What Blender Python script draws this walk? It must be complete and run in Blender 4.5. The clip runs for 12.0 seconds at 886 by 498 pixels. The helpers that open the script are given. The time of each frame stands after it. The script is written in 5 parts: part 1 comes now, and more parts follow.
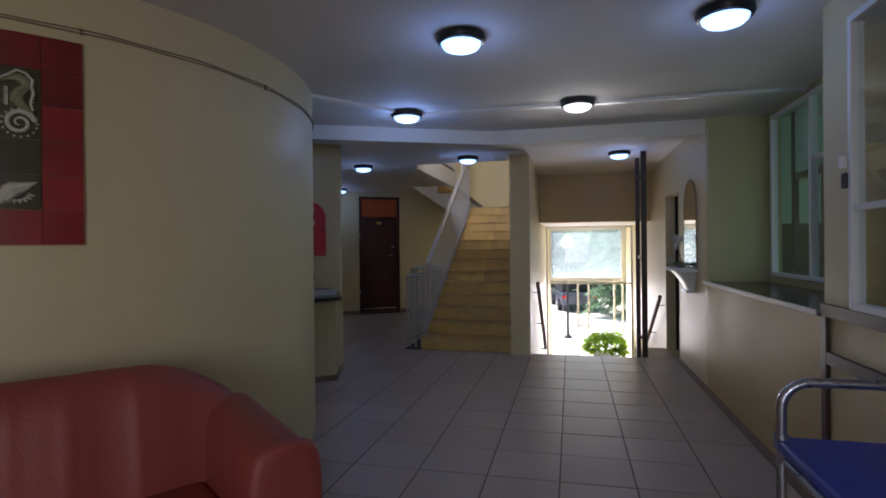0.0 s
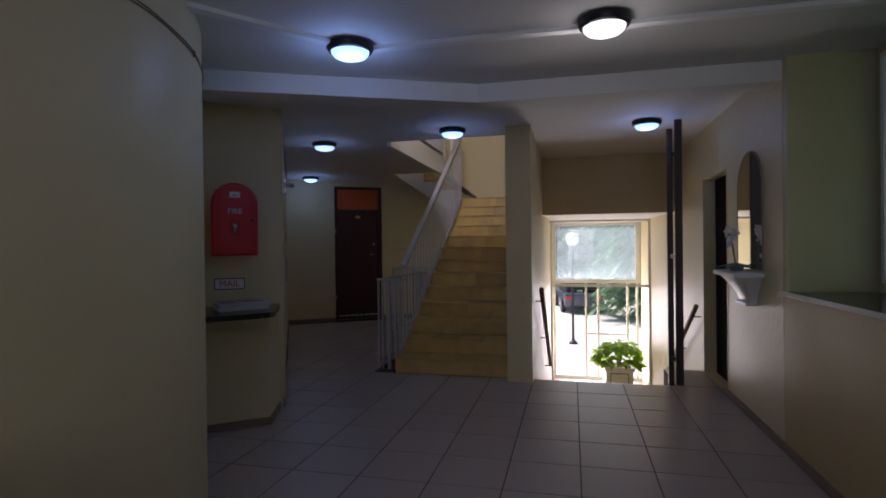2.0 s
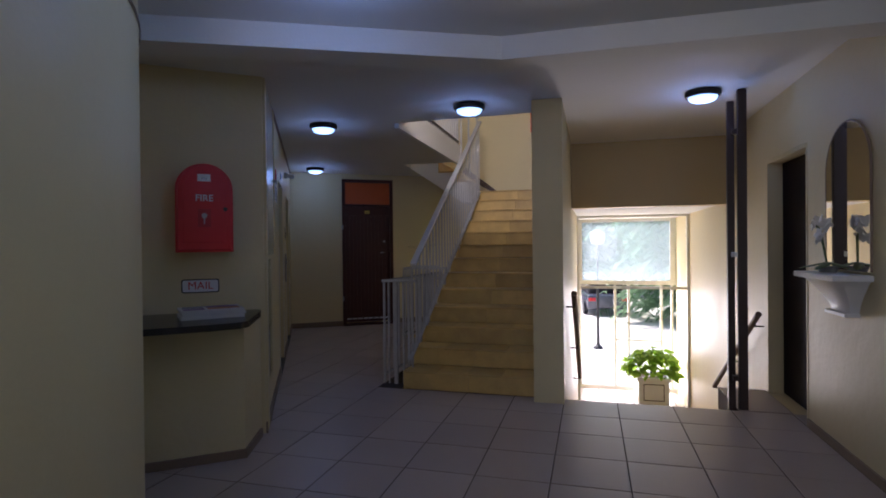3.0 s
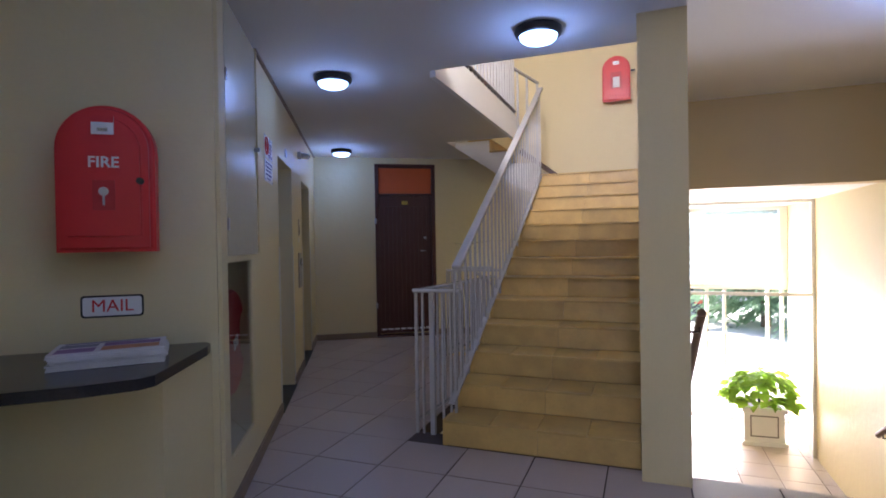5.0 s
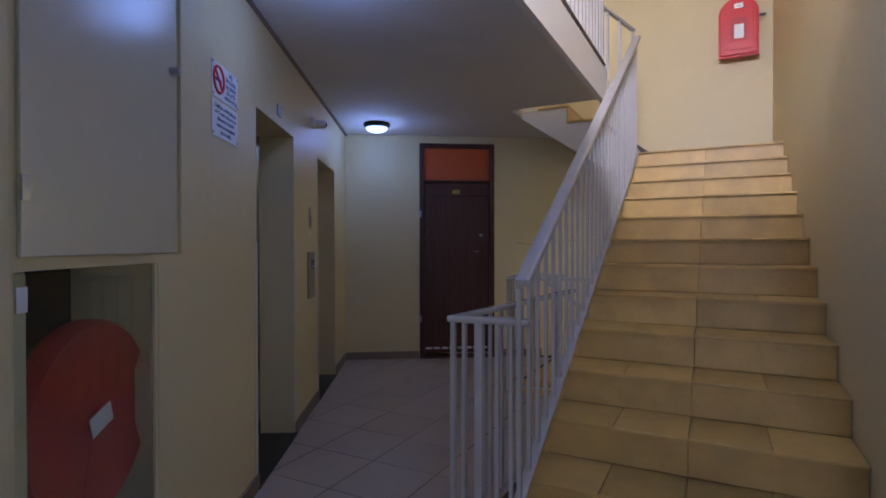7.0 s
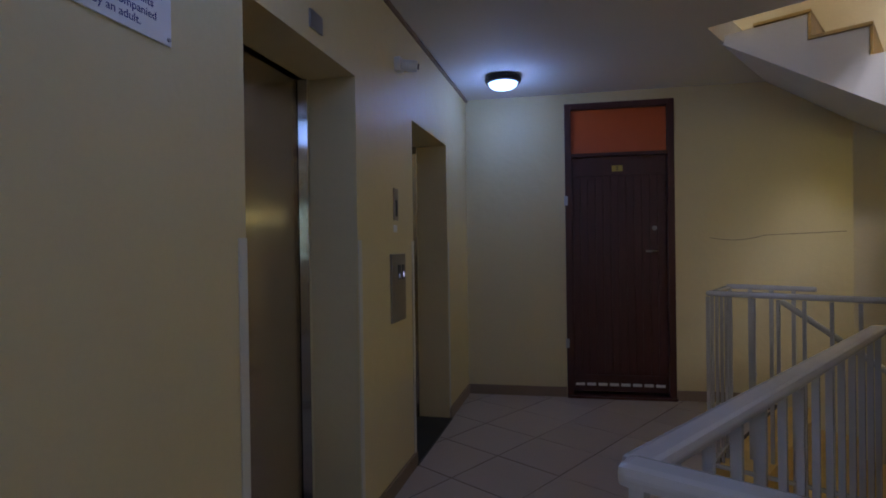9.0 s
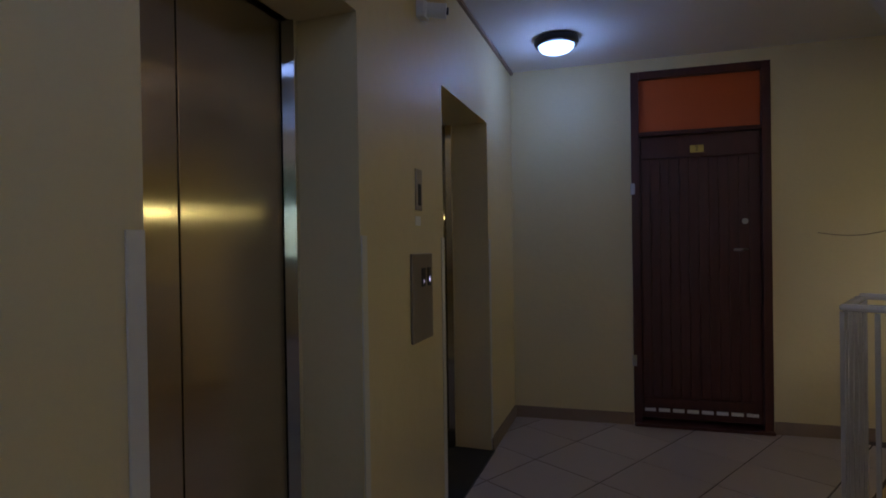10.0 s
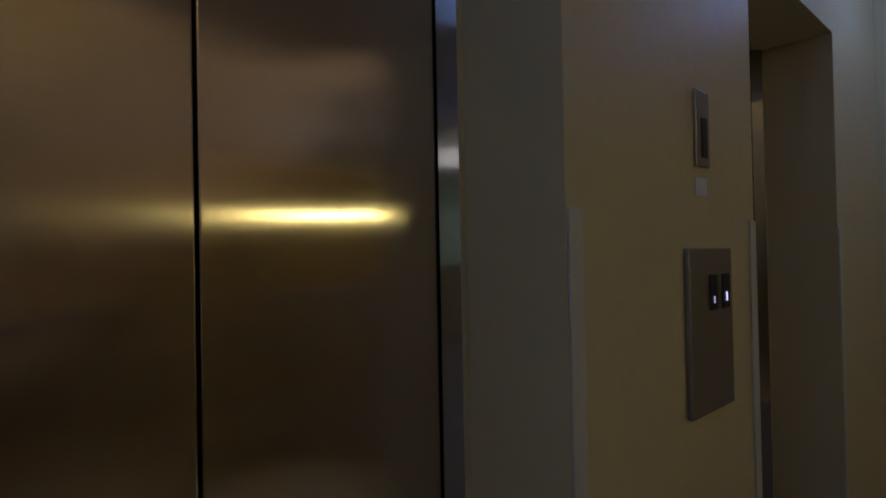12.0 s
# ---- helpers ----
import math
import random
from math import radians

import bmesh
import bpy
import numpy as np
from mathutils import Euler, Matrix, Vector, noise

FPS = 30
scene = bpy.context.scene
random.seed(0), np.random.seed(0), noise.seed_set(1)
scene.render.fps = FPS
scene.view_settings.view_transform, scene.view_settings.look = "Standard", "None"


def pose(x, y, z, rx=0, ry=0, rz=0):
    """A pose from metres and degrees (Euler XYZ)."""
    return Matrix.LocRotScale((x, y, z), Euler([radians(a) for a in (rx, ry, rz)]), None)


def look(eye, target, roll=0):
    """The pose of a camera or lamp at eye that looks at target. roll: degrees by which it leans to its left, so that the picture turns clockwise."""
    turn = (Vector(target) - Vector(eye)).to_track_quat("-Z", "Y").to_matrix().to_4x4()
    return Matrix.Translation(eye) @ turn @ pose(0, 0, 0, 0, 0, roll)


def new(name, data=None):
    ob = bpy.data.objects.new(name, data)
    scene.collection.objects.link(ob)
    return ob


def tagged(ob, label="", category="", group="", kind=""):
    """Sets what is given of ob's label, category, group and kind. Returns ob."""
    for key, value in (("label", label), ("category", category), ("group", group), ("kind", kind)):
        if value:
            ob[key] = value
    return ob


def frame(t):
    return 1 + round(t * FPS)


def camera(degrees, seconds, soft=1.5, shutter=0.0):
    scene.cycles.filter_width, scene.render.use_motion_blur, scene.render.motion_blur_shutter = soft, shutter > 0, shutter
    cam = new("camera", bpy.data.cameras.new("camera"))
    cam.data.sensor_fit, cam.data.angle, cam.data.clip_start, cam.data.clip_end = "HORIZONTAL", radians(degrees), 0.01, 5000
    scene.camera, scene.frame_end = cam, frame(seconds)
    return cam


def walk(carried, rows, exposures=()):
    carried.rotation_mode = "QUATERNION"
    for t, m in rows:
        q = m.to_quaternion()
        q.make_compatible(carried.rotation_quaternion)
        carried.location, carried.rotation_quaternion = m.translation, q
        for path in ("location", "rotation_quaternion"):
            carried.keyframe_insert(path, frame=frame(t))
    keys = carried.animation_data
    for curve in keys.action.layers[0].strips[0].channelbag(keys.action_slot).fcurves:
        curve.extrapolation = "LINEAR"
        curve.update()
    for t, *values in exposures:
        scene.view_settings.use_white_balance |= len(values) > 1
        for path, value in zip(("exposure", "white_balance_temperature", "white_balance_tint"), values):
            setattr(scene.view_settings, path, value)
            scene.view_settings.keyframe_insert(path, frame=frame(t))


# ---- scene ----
cam = camera(79.4, 12.0, soft=1.8)
PATH = [
    (0, (0.077, -0.286, 1.431), (-0.388, 1.66, 1.425), -0.6),
    (0.5, (0.054, 0.067, 1.423), (-0.399, 2.015, 1.415), -0.6),
    (1, (0.035, 0.451, 1.408), (-0.417, 2.4, 1.401), -0.6),
    (1.5, (-0.001, 0.836, 1.417), (-0.452, 2.785, 1.406), -0.6),
    (2, (-0.038, 1.253, 1.416), (-0.508, 3.197, 1.403), -0.7),
    (2.5, (-0.121, 1.639, 1.402), (-0.617, 3.576, 1.391), -0.7),
    (3, (-0.209, 2.059, 1.382), (-0.743, 3.986, 1.368), -0.6),
    (3.5, (-0.331, 2.424, 1.364), (-0.93, 4.332, 1.355), -0.6),
    (3.7, (-0.381, 2.571, 1.376), (-0.993, 4.475, 1.363), -0.7),
    (5.5, (-0.789, 3.934, 1.362), (-1.559, 5.78, 1.345), -0.9),
    (6, (-0.931, 4.3, 1.365), (-1.767, 6.116, 1.351), -1.0),
    (6.5, (-1.071, 4.639, 1.356), (-1.944, 6.439, 1.338), -1.1),
    (6.7, (-1.125, 4.793, 1.352), (-2.012, 6.585, 1.334), -0.6),
    (8.3, (-1.617, 5.974, 1.334), (-2.848, 7.55, 1.328), -0.9),
    (8.5, (-1.699, 6.104, 1.331), (-2.992, 7.63, 1.323), -0.9),
    (9, (-1.926, 6.409, 1.329), (-3.306, 7.856, 1.319), -0.8),
    (9.5, (-2.14, 6.678, 1.325), (-3.583, 8.063, 1.315), -0.8),
    (10, (-2.364, 6.93, 1.325), (-3.866, 8.251, 1.311), -0.9),
    (10.5, (-2.545, 7.141, 1.307), (-4.102, 8.396, 1.302), -0.9),
    (11, (-2.754, 7.325, 1.3), (-4.45, 8.385, 1.299), -1.0),
    (11.5, (-2.931, 7.44, 1.286), (-4.771, 8.223, 1.306), -1.1),
    (12, (-3.074, 7.519, 1.286), (-5.029, 7.938, 1.309), -1.1),
]
walk(cam, [(t, look(eye, target, roll)) for t, eye, target, roll in PATH],
     [(0.0, 0.92, 6050, 20), (0.5, 0.76, 6050, 20), (1.0, 0.58, 6100, 22), (1.5, 0.35, 6150, 24), (2.2, 0.39, 6150, 26), (2.6, 0.6, 6100, 26), (3.5, 1.22, 6000, 24), (5.3, 2.1, 5900, 27),
      (6.5, 1.85, 5700, 29), (8.5, 1.68, 5700, 26), (9.5, 1.44, 6150, 23), (10.5, 1.2, 6250, 24), (11.5, 1.12, 6000, 24), (12.0, 1.0, 6200, 24)])

# ---- light ----
world = bpy.data.worlds.new("sky")
world.use_nodes = True
scene.world = world
wn = world.node_tree
sky = wn.nodes.new("ShaderNodeTexSky")
sky.sky_type, sky.sun_disc = "NISHITA", False
sky.sun_elevation, sky.sun_rotation = radians(52), radians(-53)
wn.links.new(sky.outputs[0], wn.nodes["Background"].inputs[0])
wn.nodes["Background"].inputs[1].default_value = 0.15
sun = new("sun", bpy.data.lights.new("sun", "SUN"))
sun.data.energy, sun.data.angle, sun.data.color = 5.0, radians(0.5), (1, 0.95, 0.87)
sun.matrix_world = look((-7.2, 18.1, 12.0), (0.8, 12.1, -0.8))


def window_light(name, place, target, w, h, watts, colour=(0.85, 0.93, 1.0)):
    lamp = new(name, bpy.data.lights.new(name, "AREA"))
    lamp.data.shape, lamp.data.size, lamp.data.size_y = "RECTANGLE", w, h
    lamp.data.energy, lamp.data.color = watts, colour
    lamp.matrix_world = look(place, target)
    return lamp


window_light("entrance_daylight", (0.4, -4.05, 1.5), (-1.9, 3.5, 1.7), 1.3, 1.9, 17.5, (0.97, 0.97, 0.98))
window_light("upper_window_daylight", (-1.12, 5.05, 4.05), (-1.7, 9.6, 2.2), 0.9, 0.8, 46, (0.98, 0.98, 0.98))
window_light("exit_daylight", (0.45, 13.1, -0.45), (0.45, 8.0, 0.45), 1.6, 2.0, 56, (1.0, 0.97, 0.92))
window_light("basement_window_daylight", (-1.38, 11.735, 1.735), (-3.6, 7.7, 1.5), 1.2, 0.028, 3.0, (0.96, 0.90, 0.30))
# Added green fill for the office; its window is assumed, not seen.
window_light("office_fill", (4.35, 3.6, 1.7), (2.0, 3.8, 1.9), 1.5, 1.2, 2.6, (0.62, 1.0, 0.80))

# ---- materials ----


def material(name, colour, rough=0.5, metal=0.0, vary=0.12, scale=3.0, bump=0.0, grain=60.0, dirt=0.0, dirt_colour=(0.12, 0.09, 0.06), stretch=(1, 1, 1), coat=0.0, piece=0.0, wave=0.0):
    """Paint, plaster, tile, wood or metal: broad stains, fine grain and relief, and chance differences between pieces."""
    m = bpy.data.materials.new(name)
    m.use_nodes = True
    nt = m.node_tree
    b = nt.nodes["Principled BSDF"]
    b.inputs["Roughness"].default_value, b.inputs["Metallic"].default_value = rough, metal
    b.inputs["Coat Weight"].default_value = coat
    geo = nt.nodes.new("ShaderNodeNewGeometry")
    place = nt.nodes.new("ShaderNodeVectorMath")
    place.operation = "MULTIPLY"
    place.inputs[1].default_value = stretch
    nt.links.new(geo.outputs["Position"], place.inputs[0])

    def noise_of(sc, detail):
        n = nt.nodes.new("ShaderNodeTexNoise")
        n.inputs["Scale"].default_value, n.inputs["Detail"].default_value = sc, detail
        nt.links.new(place.outputs[0], n.inputs["Vector"])
        return n

    big, fine = noise_of(scale, 4), noise_of(grain, 3)
    mix = nt.nodes.new("ShaderNodeMix")
    mix.data_type = "RGBA"
    mix.inputs[6].default_value = (*[c * (1 - vary) for c in colour], 1)
    mix.inputs[7].default_value = (*[min(1, c * (1 + vary)) for c in colour], 1)
    add = nt.nodes.new("ShaderNodeMath")
    add.operation = "ADD"
    half = nt.nodes.new("ShaderNodeMath")
    half.operation = "MULTIPLY_ADD"
    half.inputs[1].default_value, half.inputs[2].default_value = 0.35, -0.17
    nt.links.new(fine.outputs[0], half.inputs[0])
    nt.links.new(big.outputs[0], add.inputs[0])
    nt.links.new(half.outputs[0], add.inputs[1])
    nt.links.new(add.outputs[0], mix.inputs[0])
    out = mix.outputs[2]
    if dirt:
        spots = noise_of(scale * 0.7 + 0.4, 6)
        ramp = nt.nodes.new("ShaderNodeValToRGB")
        ramp.color_ramp.elements[0].position, ramp.color_ramp.elements[1].position = 0.42, 0.95
        nt.links.new(spots.outputs[0], ramp.inputs[0])
        amount = nt.nodes.new("ShaderNodeMath")
        amount.operation = "MULTIPLY"
        amount.inputs[1].default_value = dirt
        nt.links.new(ramp.outputs[0], amount.inputs[0])
        over = nt.nodes.new("ShaderNodeMix")
        over.data_type = "RGBA"
        over.inputs[7].default_value = (*dirt_colour, 1)
        nt.links.new(amount.outputs[0], over.inputs[0])
        nt.links.new(out, over.inputs[6])
        out = over.outputs[2]
    if piece:
        info = nt.nodes.new("ShaderNodeObjectInfo")
        scale_v = nt.nodes.new("ShaderNodeMath")
        scale_v.operation = "MULTIPLY_ADD"
        scale_v.inputs[1].default_value, scale_v.inputs[2].default_value = 2 * piece, 1 - piece
        nt.links.new(info.outputs["Random"], scale_v.inputs[0])
        hsv = nt.nodes.new("ShaderNodeHueSaturation")
        nt.links.new(scale_v.outputs[0], hsv.inputs["Value"])
        nt.links.new(out, hsv.inputs["Color"])
        out = hsv.outputs[0]
    nt.links.new(out, b.inputs["Base Color"])
    rmix = nt.nodes.new("ShaderNodeMath")
    rmix.operation = "MULTIPLY_ADD"
    rmix.inputs[1].default_value, rmix.inputs[2].default_value = 0.25 * min(1, rough * 2), rough - 0.12 * min(1, rough * 2)
    nt.links.new(big.outputs[0], rmix.inputs[0])
    nt.links.new(rmix.outputs[0], b.inputs["Roughness"])
    if bump:
        bn = nt.nodes.new("ShaderNodeBump")
        bn.inputs["Strength"].default_value, bn.inputs["Distance"].default_value = bump, 0.004
        if wave:
            uneven = noise_of(11.0, 2)
            height = nt.nodes.new("ShaderNodeMath")
            height.operation = "MULTIPLY_ADD"
            height.inputs[1].default_value = wave
            nt.links.new(uneven.outputs[0], height.inputs[0])
            nt.links.new(fine.outputs[0], height.inputs[2])
            nt.links.new(height.outputs[0], bn.inputs["Height"])
        else:
            nt.links.new(fine.outputs[0], bn.inputs["Height"])
        nt.links.new(bn.outputs[0], b.inputs["Normal"])
    return m


def glowing(name, colour, strength):
    m = bpy.data.materials.new(name)
    m.use_nodes = True
    b = m.node_tree.nodes["Principled BSDF"]
    b.inputs["Base Color"].default_value = (0.8, 0.8, 0.8, 1)
    b.inputs["Emission Color"].default_value = (*colour, 1)
    b.inputs["Emission Strength"].default_value = strength
    return m


def clear_glass(name, tint=(1, 1, 1), rough=0.0):
    m = bpy.data.materials.new(name)
    m.use_nodes = True
    b = m.node_tree.nodes["Principled BSDF"]
    b.inputs["Base Color"].default_value = (*tint, 1)
    b.inputs["Roughness"].default_value = rough
    b.inputs["Transmission Weight"].default_value = 1
    b.inputs["IOR"].default_value = 1.45
    return m


CREAM = material("cream_gloss_paint", (0.66, 0.56, 0.325), 0.46, vary=0.07, scale=1.3, bump=0.10, grain=55, wave=9.0, dirt=0.10, dirt_colour=(0.36, 0.28, 0.16))
CREAM.node_tree.nodes["Principled BSDF"].inputs["Specular IOR Level"].default_value = 0.35
OCHRE = material("ochre_paint", (0.52, 0.39, 0.17), 0.5, vary=0.08, scale=1.5, bump=0.25, grain=90)
# Cream with the green tinge of the office light put into its colour.
GREENLIT = material("green_lit_cream_paint", (0.46, 0.44, 0.24), 0.45, vary=0.06, scale=1.5, bump=0.2, grain=90)
CEIL = material("ceiling_paint", (0.72, 0.70, 0.66), 0.75, vary=0.06, scale=1.2, bump=0.2, grain=70)
WHITE = material("white_enamel", (0.78, 0.78, 0.76), 0.35, vary=0.05, scale=6)
TILE = material("glazed_floor_tile", (0.43, 0.355, 0.315), 0.35, vary=0.10, scale=2.2, grain=40, piece=0.07)
GROUT = material("grout", (0.085, 0.062, 0.055), 0.9, vary=0.2, scale=8)
STEP = material("yellow_stair_tile", (0.56, 0.37, 0.115), 0.42, vary=0.22, scale=6, grain=45, dirt=0.5, dirt_colour=(0.24, 0.15, 0.05), piece=0.17, bump=0.15)
STEPJ = material("stair_grout", (0.30, 0.20, 0.075), 0.9)
DARKWOOD = material("dark_red_wood", (0.062, 0.015, 0.012), 0.4, vary=0.4, scale=5, stretch=(6, 6, 0.5), grain=40, bump=0.2)
BROWN = material("brown_varnished_wood", (0.05, 0.022, 0.016), 0.4, vary=0.3, scale=6, grain=50)
RAILWOOD = material("worn_brown_handrail_wood", (0.15, 0.085, 0.05), 0.45, vary=0.3, scale=6, grain=50)
HALFWALL = material("ochre_cream_gloss_paint", (0.52, 0.385, 0.175), 0.52, vary=0.10, scale=1.6, bump=0.06, grain=40, wave=5.0, dirt=0.22, dirt_colour=(0.30, 0.22, 0.12))
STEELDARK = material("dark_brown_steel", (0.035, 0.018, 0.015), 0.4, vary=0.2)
RAILPAINT = material("grey_white_rail_paint", (0.46, 0.455, 0.455), 0.16, vary=0.08, scale=9, dirt=0.12)
SKIRT = material("brown_skirting", (0.24, 0.17, 0.12), 0.5, vary=0.2)
STAINLESS = material("brushed_stainless", (0.54, 0.47, 0.40), 0.15, 1.0, vary=0.08, scale=1.5, stretch=(0.6, 0.6, 5), grain=14)
GRANITE = material("black_granite", (0.02, 0.019, 0.022), 0.18, vary=0.5, scale=120, grain=300)
RED = material("red_plastic", (0.62, 0.022, 0.025), 0.35, vary=0.06, scale=5)
DARKRED = material("red_hose_reel", (0.44, 0.016, 0.02), 0.4, vary=0.15, scale=9)
BLACK = material("black_plastic", (0.014, 0.014, 0.016), 0.4)
LAMPRIM = material("bronze_lamp_rim", (0.02, 0.018, 0.018), 0.35, 0.4)
LAMPGLASS = glowing("lit_opal_glass", (0.30, 0.54, 1.0), 1.5)
LAMPWARM = glowing("lit_opal_glass_warm", (0.90, 0.94, 0.86), 1.1)
DUSTY = clear_glass("dusty_window_glass", (0.95, 1.0, 1.0), 0.03)
nt = DUSTY.node_tree
dust, veil = nt.nodes.new("ShaderNodeBsdfTranslucent"), nt.nodes.new("ShaderNodeMixShader")
dust.inputs["Color"].default_value = (0.74, 0.88, 0.88, 1)
veil.inputs[0].default_value = 0.15
nt.links.new(nt.nodes["Principled BSDF"].outputs[0], veil.inputs[1])
nt.links.new(dust.outputs[0], veil.inputs[2])
nt.links.new(veil.outputs[0], nt.nodes["Material Output"].inputs["Surface"])


def brushed(m, amount):
    """Fine upright brushing, which spreads reflections sideways."""
    nt = m.node_tree
    tangent = nt.nodes.new("ShaderNodeTangent")
    tangent.direction_type, tangent.axis = "RADIAL", "Z"
    b = nt.nodes["Principled BSDF"]
    b.inputs["Anisotropic"].default_value = amount
    nt.links.new(tangent.outputs[0], b.inputs["Tangent"])


brushed(STAINLESS, 1.0)
GLASS = clear_glass("window_glass", (0.93, 1.0, 0.97))
LEATHER = material("coral_leather", (0.31, 0.062, 0.043), 0.5, vary=0.12, scale=4, bump=0.4, grain=130)
BLUE = material("blue_vinyl", (0.035, 0.055, 0.45), 0.4, vary=0.06, scale=5)
CHROME = material("grey_steel_tube", (0.42, 0.42, 0.46), 0.28, 0.9)
SIGNWHITE = material("white_sign", (0.75, 0.75, 0.78), 0.4, vary=0.03)
ORANGE = material("orange_glass", (0.55, 0.10, 0.02), 0.3, vary=0.12)



def leafy(name, colour, vary):
    """Foliage: light comes through the leaves as well as off them."""
    m = material(name, colour, 0.5, vary=vary, scale=1.6, piece=0.25)
    nt = m.node_tree
    b = nt.nodes["Principled BSDF"]
    tr = nt.nodes.new("ShaderNodeBsdfTranslucent")
    mx = nt.nodes.new("ShaderNodeMixShader")
    mx.inputs[0].default_value = 0.75
    link = b.inputs["Base Color"].links[0].from_socket
    nt.links.new(link, tr.inputs["Color"])
    nt.links.new(b.outputs[0], mx.inputs[1])
    nt.links.new(tr.outputs[0], mx.inputs[2])
    nt.links.new(mx.outputs[0], nt.nodes["Material Output"].inputs["Surface"])
    return m


# ---- tools for building ----
Z_CEIL, Z_BEAM = 2.64, 2.50


def bm_box(bm, x0, x1, y0, y1, z0, z1, m=None, bevel=0.0):
    vs = [bm.verts.new((x, y, z)) for x in (x0, x1) for y in (y0, y1) for z in (z0, z1)]
    fs = [(0, 1, 3, 2), (4, 6, 7, 5), (0, 4, 5, 1), (2, 3, 7, 6), (0, 2, 6, 4), (1, 5, 7, 3)]
    faces = [bm.faces.new([vs[i] for i in f]) for f in fs]
    if bevel:
        edges = list({e for f in faces for e in f.edges})
        done = bmesh.ops.bevel(bm, geom=edges, offset=bevel, segments=2, affect="EDGES", profile=0.6)
        vs = list({v for f in done["faces"] for v in f.verts} | {v for v in vs if v.is_valid})
    if m is not None:
        bmesh.ops.transform(bm, matrix=m, verts=vs)
    return bm


def bm_prism(bm, pts, z0, z1):
    lo = [bm.verts.new((x, y, z0)) for x, y in pts]
    hi = [bm.verts.new((x, y, z1)) for x, y in pts]
    n = len(pts)
    bm.faces.new(hi)
    bm.faces.new(lo[::-1])
    for i in range(n):
        bm.faces.new((lo[i], lo[(i + 1) % n], hi[(i + 1) % n], hi[i]))
    bmesh.ops.recalc_face_normals(bm, faces=bm.faces)
    return bm


def bm_tube(bm, a, b, r, n=12, r2=None):
    a, b = Vector(a), Vector(b)
    d = b - a
    m = Matrix.Translation((a + b) / 2) @ d.to_track_quat("Z", "Y").to_matrix().to_4x4()
    bmesh.ops.create_cone(bm, cap_ends=True, segments=n, radius1=r, radius2=r if r2 is None else r2, depth=d.length, matrix=m)
    return bm


def bm_turn(bm, profile, n=28, m=None):
    """A body of revolution round z from (radius, z) pairs."""
    rings = []
    for r, z in profile:
        rings.append([bm.verts.new((r * math.cos(2 * math.pi * i / n), r * math.sin(2 * math.pi * i / n), z)) for i in range(n)])
    for p, q in zip(rings, rings[1:]):
        for i in range(n):
            bm.faces.new((p[i], p[(i + 1) % n], q[(i + 1) % n], q[i]))
    bm.faces.new(rings[0][::-1])
    bm.faces.new(rings[-1])
    if m is not None:
        bmesh.ops.transform(bm, matrix=m, verts=[v for r in rings for v in r])
    return bm


def bm_bent_tube(bm, pts, r, n=10):
    """A tube along a line of points, with ball joints."""
    for a, b in zip(pts, pts[1:]):
        bm_tube(bm, a, b, r, n)
    for p in pts[1:-1]:
        bmesh.ops.create_uvsphere(bm, u_segments=n, v_segments=6, radius=r, matrix=Matrix.Translation(p))
    return bm


def mesh_of(name, bm, mat, smooth=False):
    me = bpy.data.meshes.new(name)
    bm.to_mesh(me)
    bm.free()
    if mat:
        me.materials.append(mat)
    if smooth:
        for p in me.polygons:
            p.use_smooth = True
        me.set_sharp_from_angle(angle=radians(38))
    return me


def part(name, bm, mat, parent=None, label="", smooth=False, m=None):
    ob = new(name, mesh_of(name, bm, mat, smooth))
    if parent:
        ob.parent = parent
    if m is not None:
        ob.matrix_basis = m
    if label:
        tagged(ob, label)
    return ob


def thing(name, m, label, category, group="", kind=""):
    ob = new(name)
    ob.empty_display_size = 0.1
    ob.matrix_basis = m
    return tagged(ob, label, category, group, kind)


def structure(name, bm, mat, label, category="", smooth=False):
    return tagged(part(name, bm, mat, None, "", smooth), label, category, "", "structure")


def box(x0, x1, y0, y1, z0, z1, bevel=0.0, m=None):
    return bm_box(bmesh.new(), x0, x1, y0, y1, z0, z1, m, bevel)


def wall_mesh(a, b, z0, z1, th, holes=()):
    """A wall from a to b, its seen face on that line, its body th to the left of a to b; holes: (s0, s1, z0, z1) along it."""
    a, b = Vector(a), Vector(b)
    d = b - a
    m = Matrix.Translation((a.x, a.y, 0)) @ Matrix.Rotation(math.atan2(d.y, d.x), 4, "Z")
    cuts = sorted({0.0, d.length, *[s for h in holes for s in h[:2]]})
    bm = bmesh.new()
    for s0, s1 in zip(cuts, cuts[1:]):
        z = z0
        for h in sorted((h for h in holes if h[0] < s1 - 1e-5 and h[1] > s0 + 1e-5), key=lambda h: h[2]):
            if h[2] > z + 1e-4:
                bm_box(bm, s0, s1, min(0, th), max(0, th), z, h[2], m)
            z = h[3]
        if z < z1 - 1e-4:
            bm_box(bm, s0, s1, min(0, th), max(0, th), z, z1, m)
    return bm


